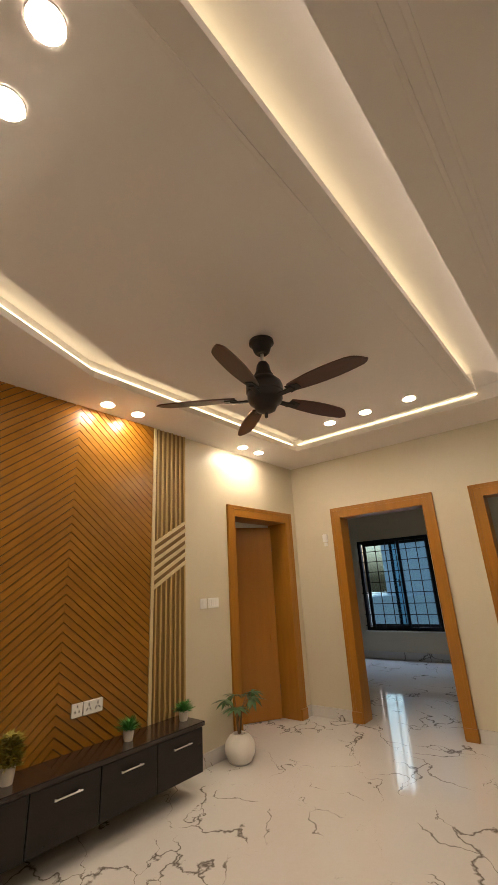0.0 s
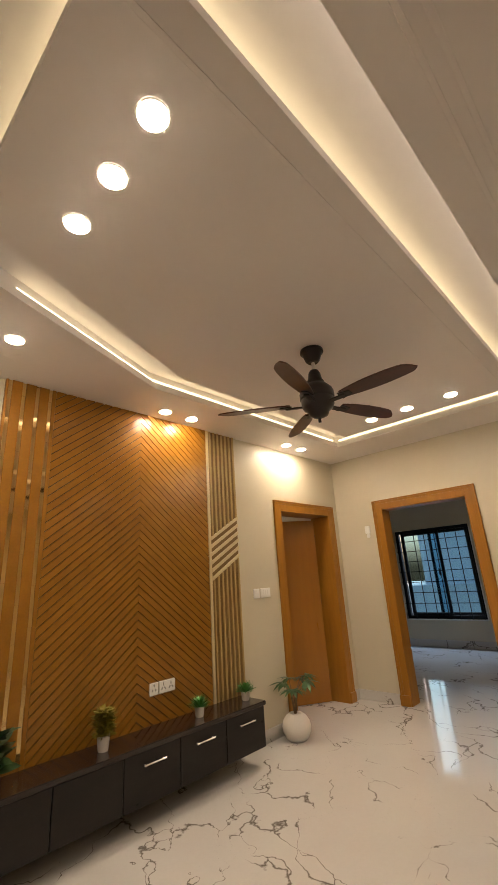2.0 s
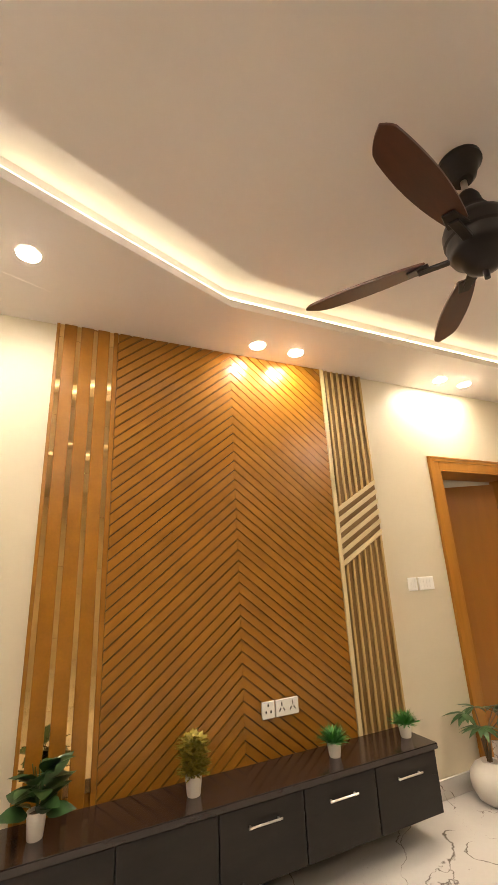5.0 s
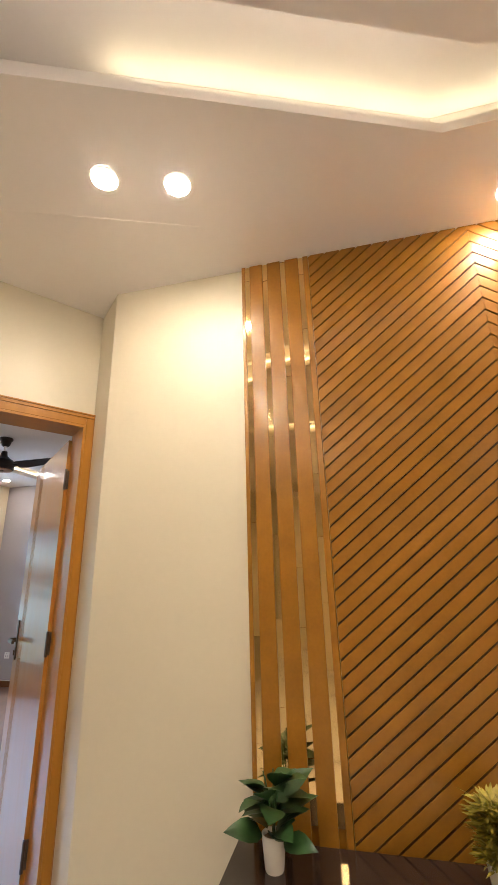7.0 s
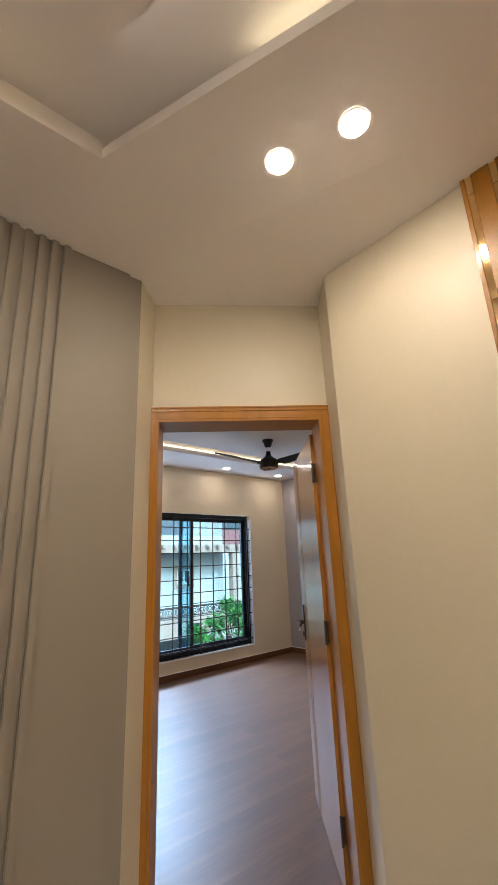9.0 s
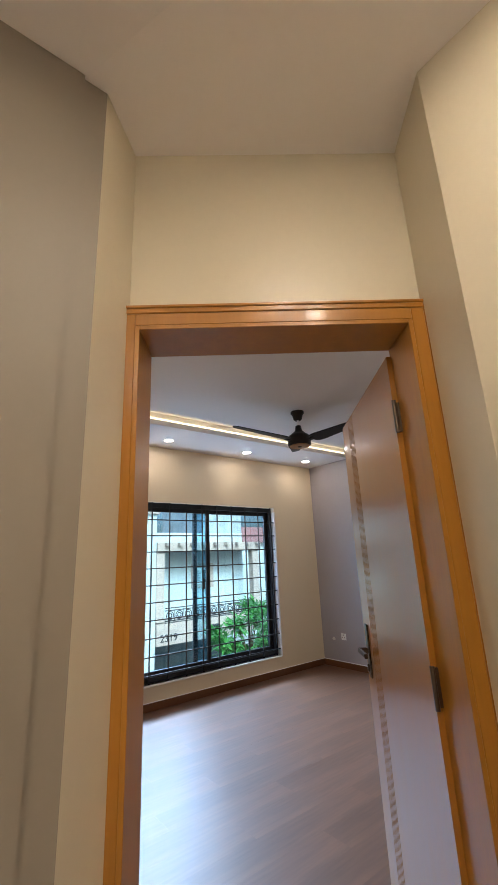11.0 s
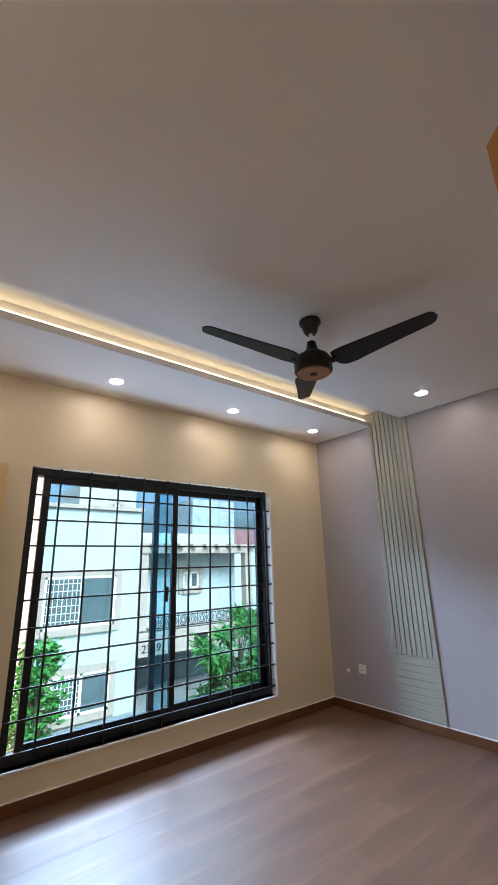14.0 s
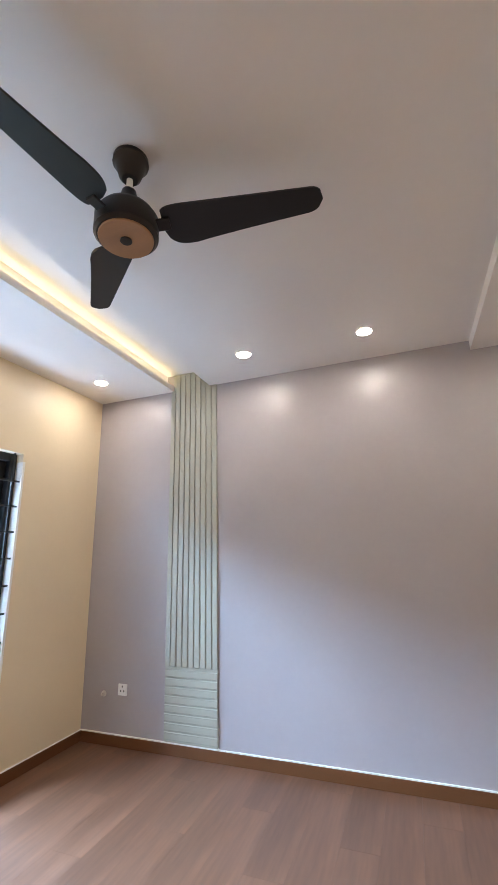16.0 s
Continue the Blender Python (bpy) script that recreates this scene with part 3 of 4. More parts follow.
def fan(name, base_angle, n, drop, r1, body, blade_mat, label, tan=False):
    root = new(name)
    c = Build()
    k = 0.86 if tan else 1.0
    c.turned([(0.0, 0.0), (0.072 * k, 0.0), (0.074 * k, -0.018), (0.06 * k, -0.03), (0.045 * k, -0.075), (0.032 * k, -0.088), (0.0, -0.088)], 28)
    c.done("canopy", body, root, smooth=True)
    Build().turned([(0.0, -0.08), (0.011, -0.08), (0.011, -drop + (0.14 if tan else 0.22)), (0.0, -drop + (0.14 if tan else 0.22))], 12).done("rod", STEEL if not tan else WHITE, root, smooth=True)
    h = -drop
    if tan:
        Build().turned([(0.0, h + 0.155), (0.025, h + 0.15), (0.035, h + 0.10), (0.075, h + 0.065), (0.092, h + 0.055), (0.108, h + 0.03), (0.108, h - 0.035), (0.098, h - 0.045), (0.0, h - 0.045)], 36).done("motor", body, root, smooth=True)
        Build().turned([(0.0, h - 0.052), (0.091, h - 0.052), (0.093, h - 0.044), (0.0, h - 0.044)], 36).done("bottom_disc", FANTAN, root, smooth=True)
        Build().turned([(0.0, h - 0.058), (0.02, h - 0.056), (0.02, h - 0.05), (0.0, h - 0.05)], 16).done("cap", body, root, smooth=True)
    else:
        Build().turned([(0.0, h + 0.228), (0.026, h + 0.226), (0.037, h + 0.205), (0.044, h + 0.165), (0.056, h + 0.145), (0.058, h + 0.132), (0.066, h + 0.125), (0.098, h + 0.092), (0.106, h + 0.07), (0.106, h + 0.035), (0.100, h + 0.028), (0.100, h - 0.008), (0.090, h - 0.03), (0.066, h - 0.05), (0.055, h - 0.075), (0.03, h - 0.088), (0.010, h - 0.092), (0.009, h - 0.12), (0.0, h - 0.121)], 36).done("motor", body, root, smooth=True)
    r0 = 0.17 if not tan else 0.125
    ol = paddle_blade(r0, r1) if tan else leaf_blade(r0, r1)
    me = Build().prism([(x, y, 0) for x, y in ol], (0, 0, 0.008)).mesh("blade", blade_mat, bevel=0.002)
    arm = Build()
    arm.box(0.075, 0.20, -0.016, 0.016, -0.016, -0.006).prism([(0.16, -0.035, -0.008), (0.235, -0.02, -0.008), (0.235, 0.02, -0.008), (0.16, 0.035, -0.008)], (0, 0, 0.007))
    am = (Build().box(0.085, 0.15, -0.022, 0.022, -0.012, -0.002) if tan else arm).mesh("blade_arm", body, bevel=0.002)
    for i in range(n):
        a = base_angle + 360 * i / n
        for nm, data in (("blade", me), ("blade_arm", am)):
            ob = new(nm, data)
            ob.matrix_world = pose(0, 0, h + (-0.004 if tan else 0), 0, 0, a) @ pose(0, 0, 0.0, -11, -6.5 if tan else 0, 0)
            ob.parent = root
    return tagged(root, label, "ceiling fan")


fan("ceiling_fan", 52, 5, 0.37, 0.625, FANDARK, BLADE, "dark walnut five-blade ceiling fan at rest").location = (1.444, 1.304, LC)
fan("ceiling_fan", -102, 3, 0.29, 0.68, FANDARK, BLACK, "black three-blade ceiling fan with tan disc, at rest", True).location = (-2.805, 4.595, BC)


# ---- feature panelling ----
def clip(poly, lo, hi, axis):
    """Keeps the part of a flat outline between lo and hi."""
    for sign, lim in ((1, lo), (-1, -hi)):
        out = []
        for i, p in enumerate(poly):
            q = poly[(i + 1) % len(poly)]
            a, b_ = sign * p[axis] - lim, sign * q[axis] - lim
            if a >= 0:
                out.append(p)
            if a * b_ < 0:
                t = a / (a - b_)
                out.append(tuple(p[k] + t * (q[k] - p[k]) for k in (0, 1)))
        poly = out
        if not poly:
            return poly
    return poly


PX0, PX1, SP, PZ0, PZ1 = 0.485, 1.875, 1.185, 0.40, LC
panel = new("feature_panel")
tagged(panel, "golden brown veneer wall panel with chevron grooves", "wall panel", kind="structure")
Build().box(PX0, PX1, WY - 0.008, WY - 0.0005, PZ0, PZ1).done("backing", PANELBACK, panel)
PITCH, SLOPE, GAP = 0.058, 0.80, 0.0082
chevrons = []
k = -30
while k < 60:
    z = PZ0 + k * PITCH
    k += 1
    for side in (-1, 1):
        far_x = PX0 - SP if side < 0 else PX1 - SP
        run = abs(far_x)
        poly = [(SP + side * 0.0003, z), (SP + side * run, z - SLOPE * run), (SP + side * run, z - SLOPE * run + PITCH - GAP), (SP + side * 0.0003, z + PITCH - GAP)]
        poly = clip(poly, PZ0, PZ1, 1)
        if len(poly) > 2:
            chevrons.append(poly)

mir = new("mirror_panel")
tagged(mir, "brown slatted wall panel with slim bronze mirror strips", "wall panel", kind="structure")
Build().box(0.157, 0.483, WY - 0.010, WY - 0.0005, PZ0, LC).done("backing", PANEL, mir)
MX = (0.185, 0.272, 0.360, 0.447)
edges = [0.157]
for x in MX:
    edges += [x - 0.0115, x + 0.0115]
edges.append(0.483)
for a, b_ in zip(edges[::2], edges[1::2]):
    Build().box(a, b_, WY - 0.022, WY - 0.0102, PZ0, LC).done("slat", PANEL, mir, bevel=0.002)
rnd = random.Random(8)
for x in MX:
    z = 0.57
    while z < LC - 0.02:
        ln = min(rnd.uniform(0.16, 0.42), LC - 0.003 - z)
        tilt = pose(x, WY - 0.0165, z + ln / 2, rnd.uniform(-1.1, 1.1), 0, rnd.uniform(-2.5, 2.5))
        Build().box(-0.0108, 0.0108, -0.0015, 0.0015, -ln / 2, ln / 2 - 0.001, tilt).done("mirror_strip", MIRROR, mir)
        z += ln

sl = new("slat_panel")
tagged(sl, "tan wall panel with cream vertical and slanted slats", "wall panel", kind="structure")
SX0, SX1 = 1.878, 2.25
Build().box(SX0, SX1, WY - 0.008, WY - 0.0005, PZ0, LC).done("backing", SLATBACK, sl)
Build().box(SX0, SX0 + 0.028, WY - 0.026, WY - 0.0082, PZ0, LC).done("border_slat", SLAT, sl, bevel=0.002)


def band(x, z):
    return z + (x - SX0) * 0.59


n = 7
for i in range(n):
    x = SX0 + 0.055 + i * (SX1 - SX0 - 0.07) / (n - 1)
    for z0, z1 in ((PZ0, None), (None, LC)):
        a, b_ = x - 0.008, x + 0.008
        if z0 is None:
            pts = [(a, band(a, 1.78)), (b_, band(b_, 1.78)), (b_, z1), (a, z1)]
        else:
            pts = [(a, z0), (b_, z0), (b_, band(b_, 1.415)), (a, band(a, 1.415))]
        Build().prism([(p, WY - 0.022, q) for p, q in pts], (0, 0.0138, 0)).done("slat", TANSLAT, sl, bevel=0.0015)
for i in range(6):
    z = 1.42 + i * 0.068
    Build().prism([(SX0 + 0.029, WY - 0.024, band(SX0 + 0.029, z)), (SX1, WY - 0.024, band(SX1, z)), (SX1, WY - 0.024, band(SX1, z + 0.03)), (SX0 + 0.029, WY - 0.024, band(SX0 + 0.029, z + 0.03))], (0, 0.0158, 0)).done("slanted_slat", SLAT, sl, bevel=0.0015)

# taupe fluted panel
fl = new("fluted_panel")
tagged(fl, "taupe fluted wall panel with vertical ribs", "wall panel", kind="structure")
Build().box(GX + 0.0005, GX + 0.012, 0.2, 2.09, LF, LC).done("backing", TAUPE, fl)
ribs = Build().box(GX + 0.0122, GX + 0.030, -0.014, 0.014, LF, LC).mesh("rib", TAUPE, bevel=0.004)
for i in range(26):
    ob = new("rib", ribs)
    ob.location = (0, 1.79 - i * 0.052, 0)
    ob.parent = fl

# ---- console ----
con = new("tv_console")
CX0, CX1, CY0, CZ0, CZ1 = 0.11, 2.165, 2.565, 0.215, 0.525
Build().box(CX0 + 0.015, CX1 - 0.012, CY0 + 0.022, WY - 0.028, CZ0, CZ1 - 0.03).done("body", BLACKWOOD, con, bevel=0.002)
Build().box(CX0, CX1, CY0 - 0.008, WY - 0.027, CZ1 - 0.029, CZ1).done("top", TOPWOOD, con, bevel=0.004)
nd = 5
for i in range(nd):
    a = CX0 + 0.017 + i * (CX1 - CX0 - 0.03) / nd
    b_ = a + (CX1 - CX0 - 0.03) / nd - 0.005
    d = Build().box(a, b_, CY0 + 0.002, CY0 + 0.0215, CZ0 + 0.004, CZ1 - 0.033).done("drawer", BLACKWOOD, con, bevel=0.002)
    c = (a + b_) / 2
    if i < 2:
        continue    # push-open fronts
    h = Build().box(c - 0.08, c + 0.08, CY0 - 0.022, CY0 - 0.016, 0.420, 0.428).box(c - 0.07, c - 0.062, CY0 - 0.017, CY0 + 0.002, 0.416, 0.426).box(c + 0.062, c + 0.07, CY0 - 0.017, CY0 + 0.002, 0.416, 0.426).done("handle", STEEL, bevel=0.0015)
    h.parent = d
tagged(con, "dark brown wall-hung console with drawers and steel bar handles", "console")


# ---- plants ----
def leaf_shape(b, m, length, width, fold=0.25, n=5):
    """A pointed leaf along local x, folded along its rib, drooping a little."""
    rib, le, ri = [], [], []
    for i in range(n + 1):
        u = i / n
        w = width * math.sin(math.pi * min(0.02 + u ** 0.8 * 0.98, 1)) * 0.5
        x, z = length * u, -length * 0.25 * u * u
        rib.append(b.bm.verts.new(m @ Vector((x, 0, z))))
        le.append(b.bm.verts.new(m @ Vector((x, w, z + fold * w))))
        ri.append(b.bm.verts.new(m @ Vector((x, -w, z + fold * w))))
    for i in range(n):
        b.bm.faces.new((rib[i], rib[i + 1], le[i + 1], le[i])), b.bm.faces.new((rib[i], ri[i], ri[i + 1], rib[i + 1]))


def small_pot(root, r, h):
    Build().turned([(0.0, 0.0), (r * 0.72, 0.0), (r * 0.78, 0.004), (r, h - 0.004), (r, h), (r * 0.9, h), (r * 0.86, h * 0.85), (0.0, h * 0.85)], 24).done("pot", CERAMIC, root, smooth=True)
    Build().turned([(0.0, h * 0.86), (r * 0.86, h * 0.855), (0, h * 0.9)], 16).done("soil", STEM, root)


def tuft(name, x, y, z, mat, count, length, width, spread, pot=(0.042, 0.075), label="", tall=0.0, seed=1):
    rnd = random.Random(seed)
    root = new(name)
    small_pot(root, *pot)
    b = Build()
    for i in range(count):
        az = rnd.uniform(0, 360)
        up = rnd.uniform(20, 85) if not tall else rnd.uniform(10, 50)
        base = pot[1] * 0.85 + (rnd.uniform(0, tall) if tall else 0)
        rr = rnd.uniform(0, spread)
        ln = length * rnd.uniform(0.7, 1.15)
        leaf_shape(b, pose(rr * math.cos(radians(az)), rr * math.sin(radians(az)), base, 0, 0, az) @ pose(0, 0, 0, rnd.uniform(-30, 30), -up, 0), ln, width * rnd.uniform(0.7, 1.2))
    if tall:
        for i in range(5):
            a = i * 72 + 20
            b.tube([(0, 0, pot[1] * 0.8), (0.012 * math.cos(radians(a)), 0.012 * math.sin(radians(a)), pot[1] + tall * 0.5), (0.03 * math.cos(radians(a)), 0.03 * math.sin(radians(a)), pot[1] + tall)], 0.002, 5)
    b.done("leaves", mat, root, smooth=True)
    root.location = (x, y, z)
    return tagged(root, label, "potted plant", "small plants on the console")


CT = CZ1
tuft("potted_plant", 0.255, 2.70, CT, LEAF, 34, 0.10, 0.072, 0.04, (0.036, 0.09), "small broad-leaved green plant in a white pot", 0.15, 3)
tuft("potted_plant", 0.87, 2.70, CT, LEAFY, 900, 0.042, 0.012, 0.046, (0.038, 0.085), "small yellow-green shrub in a white pot", 0.14, 4)
tuft("potted_plant", 1.61, 2.70, CT, LEAFB, 190, 0.085, 0.010, 0.015, (0.036, 0.065), "small tufted green plant in a white pot", 0, 5)
tuft("potted_plant", 2.085, 2.70, CT, LEAFB, 190, 0.08, 0.010, 0.02, (0.036, 0.065), "small tufted green plant in a white pot", 0, 6)

vase = new("floor_planter")
vp = [(0.0, 0.0), (0.07, 0.0), (0.095, 0.02), (0.122, 0.08), (0.128, 0.13), (0.118, 0.18), (0.09, 0.225), (0.062, 0.245), (0.058, 0.25), (0.05, 0.245), (0.05, 0.21), (0.0, 0.21)]
Build().turned([(r_ * 0.98, z_ * 0.82) for r_, z_ in vp], 36).done("pot", CERAMIC, vase, smooth=True)
st, lv = Build(), Build()
rnd = random.Random(11)
for i, (az, ln, hh) in enumerate(((10, 0.26, 0.24), (80, 0.10, 0.26), (150, 0.18, 0.24), (215, 0.2, 0.20), (290, 0.22, 0.25), (340, 0.24, 0.27))):
    c, s_ = math.cos(radians(az)), math.sin(radians(az))
    top = (ln * c * 0.55, ln * s_ * 0.55, 0.21 + hh)
    st.tube([(0.01 * c, 0.01 * s_, 0.2), (0.03 * c, 0.03 * s_, 0.21 + hh * 0.6), top], 0.006, 6, 0.003)
    for j in range(9):
        leaf_shape(lv, Matrix.Translation(top) @ pose(0, 0, 0, 0, 0, az - 100 + j * 25 + rnd.uniform(-8, 8)) @ pose(0, 0, 0, 0, rnd.uniform(-8, 22), 0), 0.13 * rnd.uniform(0.8, 1.1), 0.035)
st.done("stem", STEM, vase, smooth=True), lv.done("leaves", LEAF, vase, smooth=True)
vase.location = (2.695, 2.70, LF)
tagged(vase, "round white ceramic planter with a green fan-leaved plant", "planter")


# ---- switches and sockets ----
def plate(name, m, w, h, kind, label):
    root = new(name)
    root.matrix_world = m
    Build().box(-w / 2, w / 2, -0.010, 0, -h / 2, h / 2).done("plate", WHITE, root, bevel=0.003)
    if kind == "universal":
        for cx in (-0.032, 0.032):
            g = Build()
            for dx, dz, a in ((0, 0.018, 0), (-0.012, -0.008, 35), (0.012, -0.008, -35)):
                g.box(-0.003, 0.003, -0.0112, -0.0101, -0.009, 0.009, pose(cx + dx, 0, dz, 0, a, 0))
            g.done("slots", BLACK, root)
        return tagged(root, label, "socket")
    b = Build()
    if kind == "socket":
        for dx, dz in ((0, 0.022), (-0.014, -0.008), (0.014, -0.008)):
            b.box(dx - 0.004, dx + 0.004, -0.0112, -0.0101, dz - 0.006, dz + 0.006)
    else:
        for i in range(4):
            b.box(-w * 0.4 + i * w * 0.2, -w * 0.4 + i * w * 0.2 + w * 0.17, -0.0125, -0.0101, -h * 0.3, h * 0.3)
    b.done("slots" if kind != "switch" else "rocker", BLACK if kind != "switch" else WHITE, root)
    return tagged(root, label, "socket" if kind != "switch" else "switch")


plate("wall_socket", pose(1.318, WY - 0.0225, 0.742), 0.075, 0.08, "socket", "white single socket plate on the wood panel")
plate("wall_socket", pose(1.43, WY - 0.0225, 0.742), 0.14, 0.08, "universal", "white double socket plate on the wood panel")
plate("light_switch", pose(2.465, WY, 1.30), 0.08, 0.085, "switch", "white switch plate on the cream wall")
plate("light_switch", pose(2.59, WY, 1.30), 0.14, 0.085, "switch", "white wide switch plate on the cream wall")
plate("wall_socket", pose(-4.21, NW, 0.385), 0.08, 0.08, "socket", "white socket plate on the mauve-grey wall")
cap = new("cable_outlet")
Build().turned([(0.0, 0.0), (0.022, 0.0), (0.02, 0.008), (0.009, 0.012), (0.008, 0.03), (0.0, 0.031)], 16, pose(0, 0, 0, 90, 0, 0)).done("boss", STEEL, cap, smooth=True)
cap.location = (-4.385, NW, 0.345)
tagged(cap, "small round metal cable outlet on the wall", "outlet")
bell = new("wall_chime")
Build().box(-0.026, 0, -0.03, 0.03, -0.045, 0.045).done("case", WHITE, bell, bevel=0.006)
Build().box(-0.014, 0, -0.02, 0.02, -0.09, -0.05).done("button_case", WHITE, bell, bevel=0.004)
bell.location = (WX, 2.47, 1.90)
tagged(bell, "small white plastic box on the cream wall", "wall box")

# ---- bedroom strip panel ----
bp = new("strip_panel")
tagged(bp, "sage wall strip with vertical ribs over horizontal ribs", "wall panel", kind="structure")
BX0, BX1 = -3.835, -3.405
Build().box(BX0, BX1, NW - 0.008, NW - 0.0005, 0.083, BC - 0.002).box(-3.815, -3.475, NW - 0.008, NW - 0.0005, BC - 0.001, BC + 0.148).done("backing", SAGE, bp)
n = 9
for i in range(n):
    x = BX0 + 0.02 + i * (BX1 - BX0 - 0.04) / (n - 1)
    Build().box(x - 0.0205, x + 0.0205, NW - 0.017, NW - 0.0082, 0.575, BC + (0.146 if -3.79 < x < -3.50 else -0.002)).done("rib", SAGE, bp, bevel=0.003)
for i in range(8):
    z = 0.10 + i * 0.058
    Build().box(BX0, BX1, NW - 0.015, NW - 0.0082, z, z + 0.049).done("cross_rib", SAGE, bp, bevel=0.003)

# ---- outside ----
FX = -17.86
setting(Build().box(-80, -5.2, -60, 80, -3.9, -3.7).done("ground", ROAD), "grey street paving outside", "ground")


def house_window(root, y0, y1, z0, z1, x):
    fr = 0.09
    b = Build()
    b.box(x, x + 0.08, y0 - 0.22, y0, z0 - 0.22, z1 + 0.22).box(x, x + 0.08, y1, y1 + 0.22, z0 - 0.22, z1 + 0.22).box(x, x + 0.08, y0, y1, z1, z1 + 0.22).box(x, x + 0.14, y0, y1, z0 - 0.22, z0)
    b.done("surround", FACADEB, root)
    w = Build()
    for a, c in ((y0, y0 + fr), (y1 - fr, y1), ((y0 + y1) / 2 - 0.05, (y0 + y1) / 2 + 0.05)):
        w.box(x + 0.005, x + 0.06, a, c, z0, z1)
    w.box(x + 0.005, x + 0.06, y0, y1, z0, z0 + fr).box(x + 0.005, x + 0.06, y0, y1, z1 - fr, z1)
    w.done("frame", WHITE, root)
    Build().box(x + 0.002, x + 0.03, y0, y1, z0, z1).done("pane", DARKGLASS, root)
    g = Build()
    for i in range(1, 8):
        y = y0 + (y1 - y0) * i / 16
        g.box(x + 0.031, x + 0.04, y - 0.012, y + 0.012, z0, z1)
    for i in range(1, 7):
        z = z0 + (z1 - z0) * i / 7
        g.box(x + 0.031, x + 0.04, y0, (y0 + y1) / 2, z - 0.012, z + 0.012)
    g.done("window_grille", WHITE, root)


house = new("house")
Build().box(FX - 6, FX, 6.75, 10.54, -3.7, 3.61).box(FX - 7, FX - 1.4, 10.54, 16.4, -1.92, 2.9).box(FX - 7, FX - 3, 10.54, 16.4, -3.7, -1.92).box(FX - 6, FX - 3, 8.9, 11.6, 3.61, 5.2).done("wall", FACADE, house)
Build().box(FX - 6.1, FX + 0.15, 6.7, 10.62, 3.612, 3.76).box(FX - 1.3, FX + 0.1, 10.56, 16.46, 1.95, 2.35).box(FX - 0.35, FX, 10.56, 10.95, -1.0, 1.95).box(FX - 0.35, FX, 16.0, 16.4, -1.0, 1.95).box(FX - 1.39, FX + 0.1, 10.56, 16.46, -1.92, -1.07).done("trim", FACADEB, house)
house_window(house, 7.02, 9.6, -0.6, 1.15, FX + 0.001)
house_window(house, 7.5, 9.55, -3.4, -2.1, FX + 0.001)
house_window(house, 13.35, 14.2, 0.40, 1.15, FX - 1.399)
house_window(house, 10.45, 10.85, 3.97, 4.3, FX - 2.999)
r = Build()
for z in (-0.46, -0.56, -0.98, -1.06):
    r.box(FX - 0.03, FX, 11.0, 16.0, z - 0.02, z + 0.02)
for i in range(11):
    y = 11.25 + i * 0.46
    for a in range(12):
        p, q = radians(a * 30), radians(a * 30 + 30)
        for rad in (0.17, 0.09):
            r.tube([(FX - 0.015, y + rad * math.cos(p), -0.77 + rad * math.sin(p)), (FX - 0.015, y + rad * math.cos(q), -0.77 + rad * math.sin(q))], 0.022, 5)
    r.box(FX - 0.025, FX - 0.005, y + 0.22, y + 0.24, -0.98, -0.5)
r.done("balcony_rail", IRON, house)
# one dark sheet across the garage front below the balcony
Build().box(FX - 2.95, FX - 2.9, 10.6, 16.3, -3.7, -1.93).done("garage_front", DARKGLASS, house)
for i in range(9):
    Build().box(FX + 0.1, FX + 0.35, 10.9 + i * 0.65, 11.1 + i * 0.65, 2.2, 2.33).done("pergola_rafter", FACADEB, house)
sg = bpy.data.curves.new("house_number", "FONT")
sg.body, sg.size, sg.extrude = "2319", 0.42, 0.01
so = new("house_number", sg)
so.data.materials.append(IRON)
so.matrix_world = pose(FX + 0.112, 10.72, -1.78, 90, 0, 90)
so.parent = house
Build().box(FX + 0.101, FX + 0.13, 13.1, 13.75, -1.75, -1.35).done("name_plate", IRON, house)
tagged(house, "pale two-storey house with beige trim and a balcony", "house")

bk = new("house")
Build().box(FX - 14, FX - 8, 17.9, 21.4, -3.7, 5.8).done("wall", GREYB, bk)
Build().box(FX - 14, FX - 8, 21.4, 29, -3.7, 2.7).done("side_wall", FACADE, bk)
Build().prism([(FX - 7.6, 21.45, 2.7), (FX - 14, 21.45, 2.7), (FX - 10.5, 21.45, 4.1)], (0, 7.6, 0)).done("roof", REDTILE, bk)
tagged(bk, "weathered grey building with a red tiled roof behind", "house")
nb = new("house")
Build().box(FX - 6, FX + 0.8, -2, 6.6, -3.7, 6.5).done("wall", FACADEB, nb)
tagged(nb, "plain peach painted neighbouring house wall", "house")
eb = new("house")
Build().box(10.5, 14, -3, 12, -3.7, 1.0).done("wall", FACADE, eb)
wall2 = Build().box(11.5, 14, -3, 4.9, 1.0, 7)
for i in range(4):
    wall2.box(11.35, 11.49, 0.2 + i * 1.1, 0.5 + i * 1.1, 1.0, 7)
wall2.done("side_wall", FACADE, eb)
tagged(eb, "pale neighbouring building with upright wall ribs", "house")


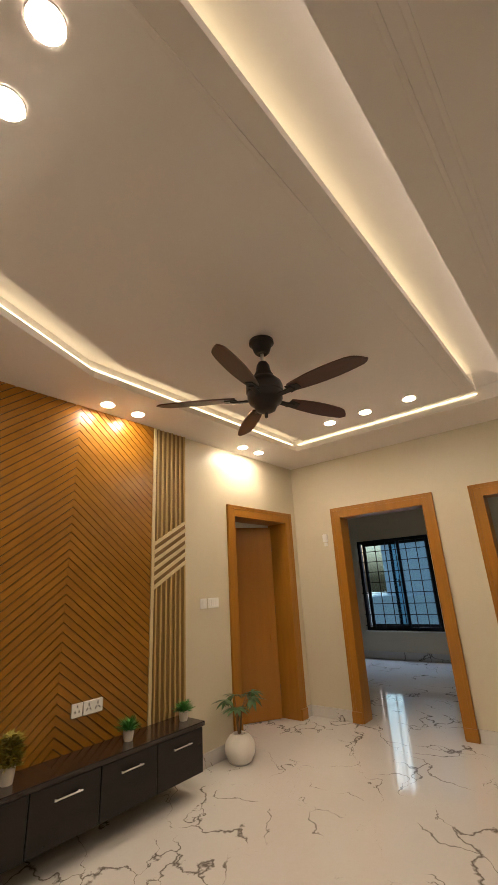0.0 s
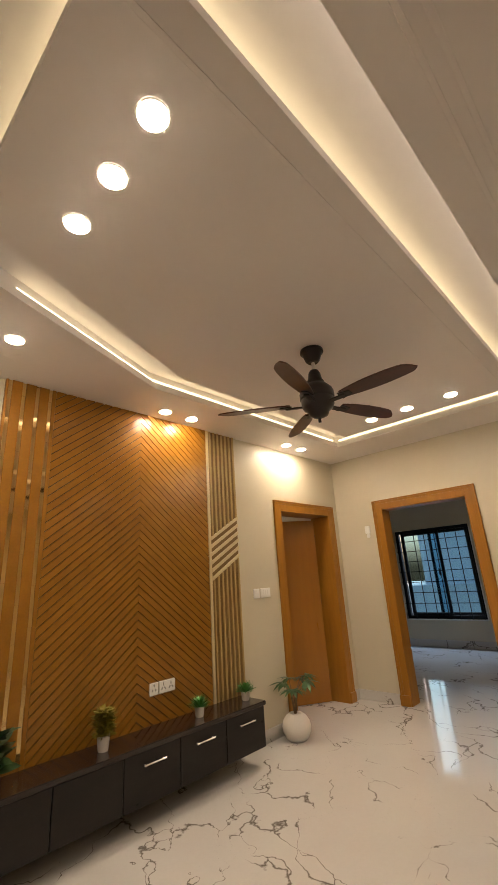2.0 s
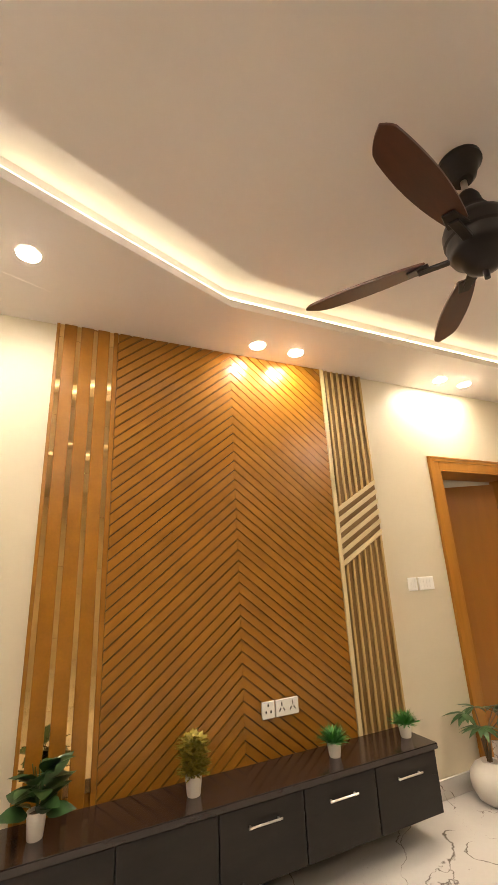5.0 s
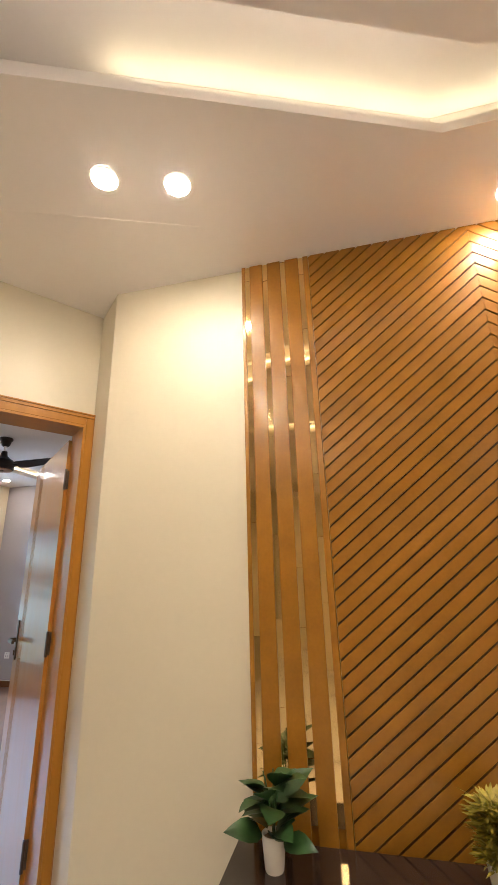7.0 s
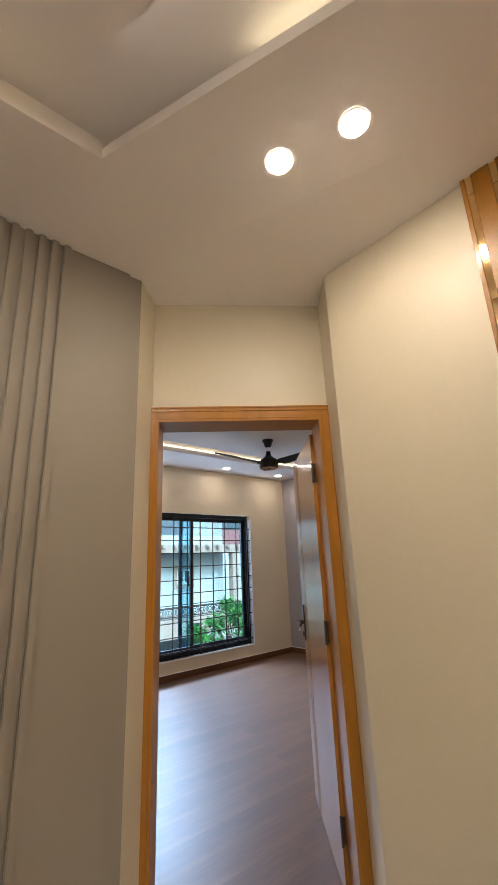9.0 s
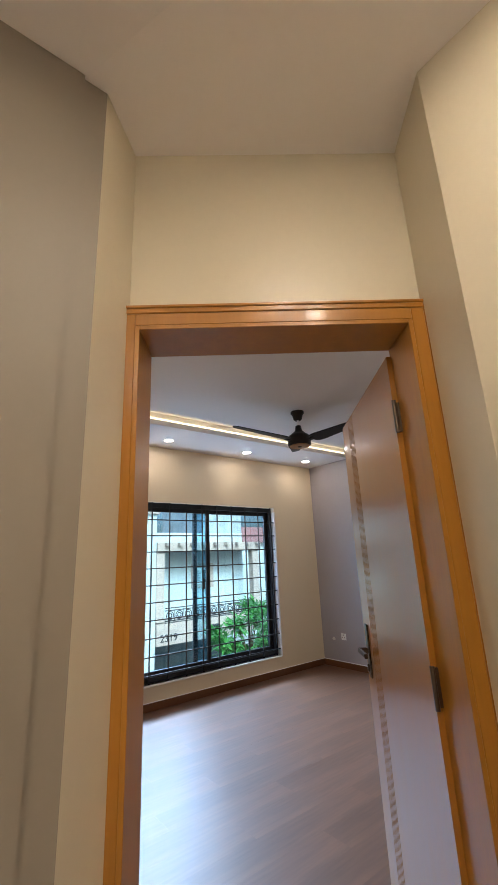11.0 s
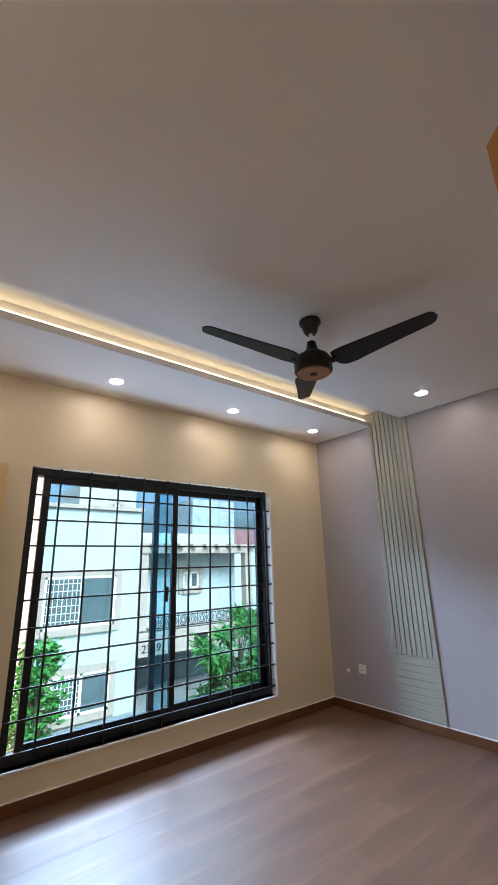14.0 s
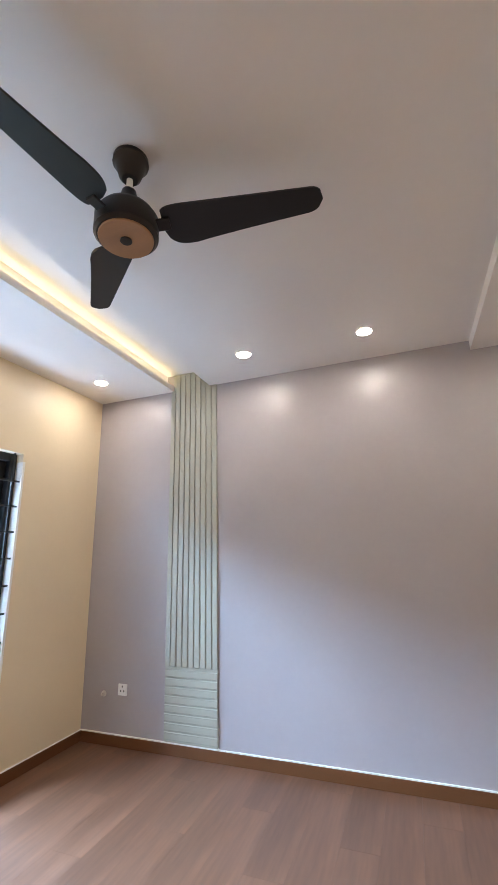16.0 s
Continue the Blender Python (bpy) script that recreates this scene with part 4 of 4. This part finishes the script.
def shrub(name, x, y, z0, height, rad, count, ln, wd, seed, label):
    rnd = random.Random(seed)
    root = new(name)
    t, l = Build(), Build()
    t.tube([(0, 0, 0), (0.05, 0.05, height * 0.4), (0, 0.1, height * 0.8)], 0.09, 8, 0.03)
    clumps = []
    for i in range(34):
        a, u = rnd.uniform(0, 2 * math.pi), rnd.uniform(0.25, 1.0)
        rr = rad * rnd.uniform(0.35, 1.0) * math.sin(math.pi * min(u, 0.93)) ** 0.5
        p = (rr * math.cos(a), rr * math.sin(a), height * u)
        clumps.append(p)
        t.tube([(0, 0.05, height * u * 0.55), (p[0] * 0.6, p[1] * 0.6, height * u * 0.9), p], 0.025, 5, 0.008)
    for i in range(count):
        p = rnd.choice(clumps)
        m = Matrix.Translation(Vector(p) + Vector([rnd.gauss(0, 0.10) for _ in range(3)])) @ pose(0, 0, 0, 0, 0, rnd.uniform(0, 360)) @ pose(0, 0, 0, rnd.uniform(-40, 40), rnd.uniform(-60, 25), 0)
        leaf_shape(l, m, ln * rnd.uniform(0.7, 1.2), wd, n=3)
    t.done("trunk", STEM, root, smooth=True), l.done("leaves", LEAFB, root)
    root.location = (x, y, z0)
    return tagged(root, label, "tree")


shrub("tree", -13.2, 11.9, -3.7, 3.5, 1.5, 2600, 0.42, 0.09, 21, "leafy green long-leaved tree by the street")
shrub("tree", -13.4, 6.0, -3.7, 3.3, 0.8, 1800, 0.2, 0.10, 22, "dense green shrub by the street")

# ---- boards and planks ----
for poly in chevrons:
    if max(p[1] for p in poly) - min(p[1] for p in poly) < 0.004:
        continue
    Build().prism([(x, WY - 0.020, z) for x, z in poly], (0, 0.0118, 0)).done("board", PANEL, panel)

floor = bpy.data.objects["floor_bedroom"]
PW, PL = 0.19, 1.25
planks = {}


def plank(x, y0, y1):
    """One laminate board from y0 to y1; boards of one length share a mesh."""
    ln = round(y1 - y0, 3)
    if ln not in planks:
        planks[ln] = Build().box(0.0002, PW - 0.0002, 0.0002, ln - 0.0002, -0.0299, 0.0).mesh("plank", LAMINATE)
    ob = new("plank", planks[ln])
    ob.location = (x, y0, 0)
    ob.parent = floor


i, x = 0, WW
while x < -0.75:
    low = 2.45 if x < -1.5 else 2.33 if x < -1.25 else 2.33 + (x + 1.25) * 1.34
    y = 2.45 - (i * 0.47) % PL
    while y < NW:
        a, c = max(y, low), min(y + PL, NW)
        if c - a > 0.03:
            plank(x, a, c)
        y += PL
    x += PW
    i += 1
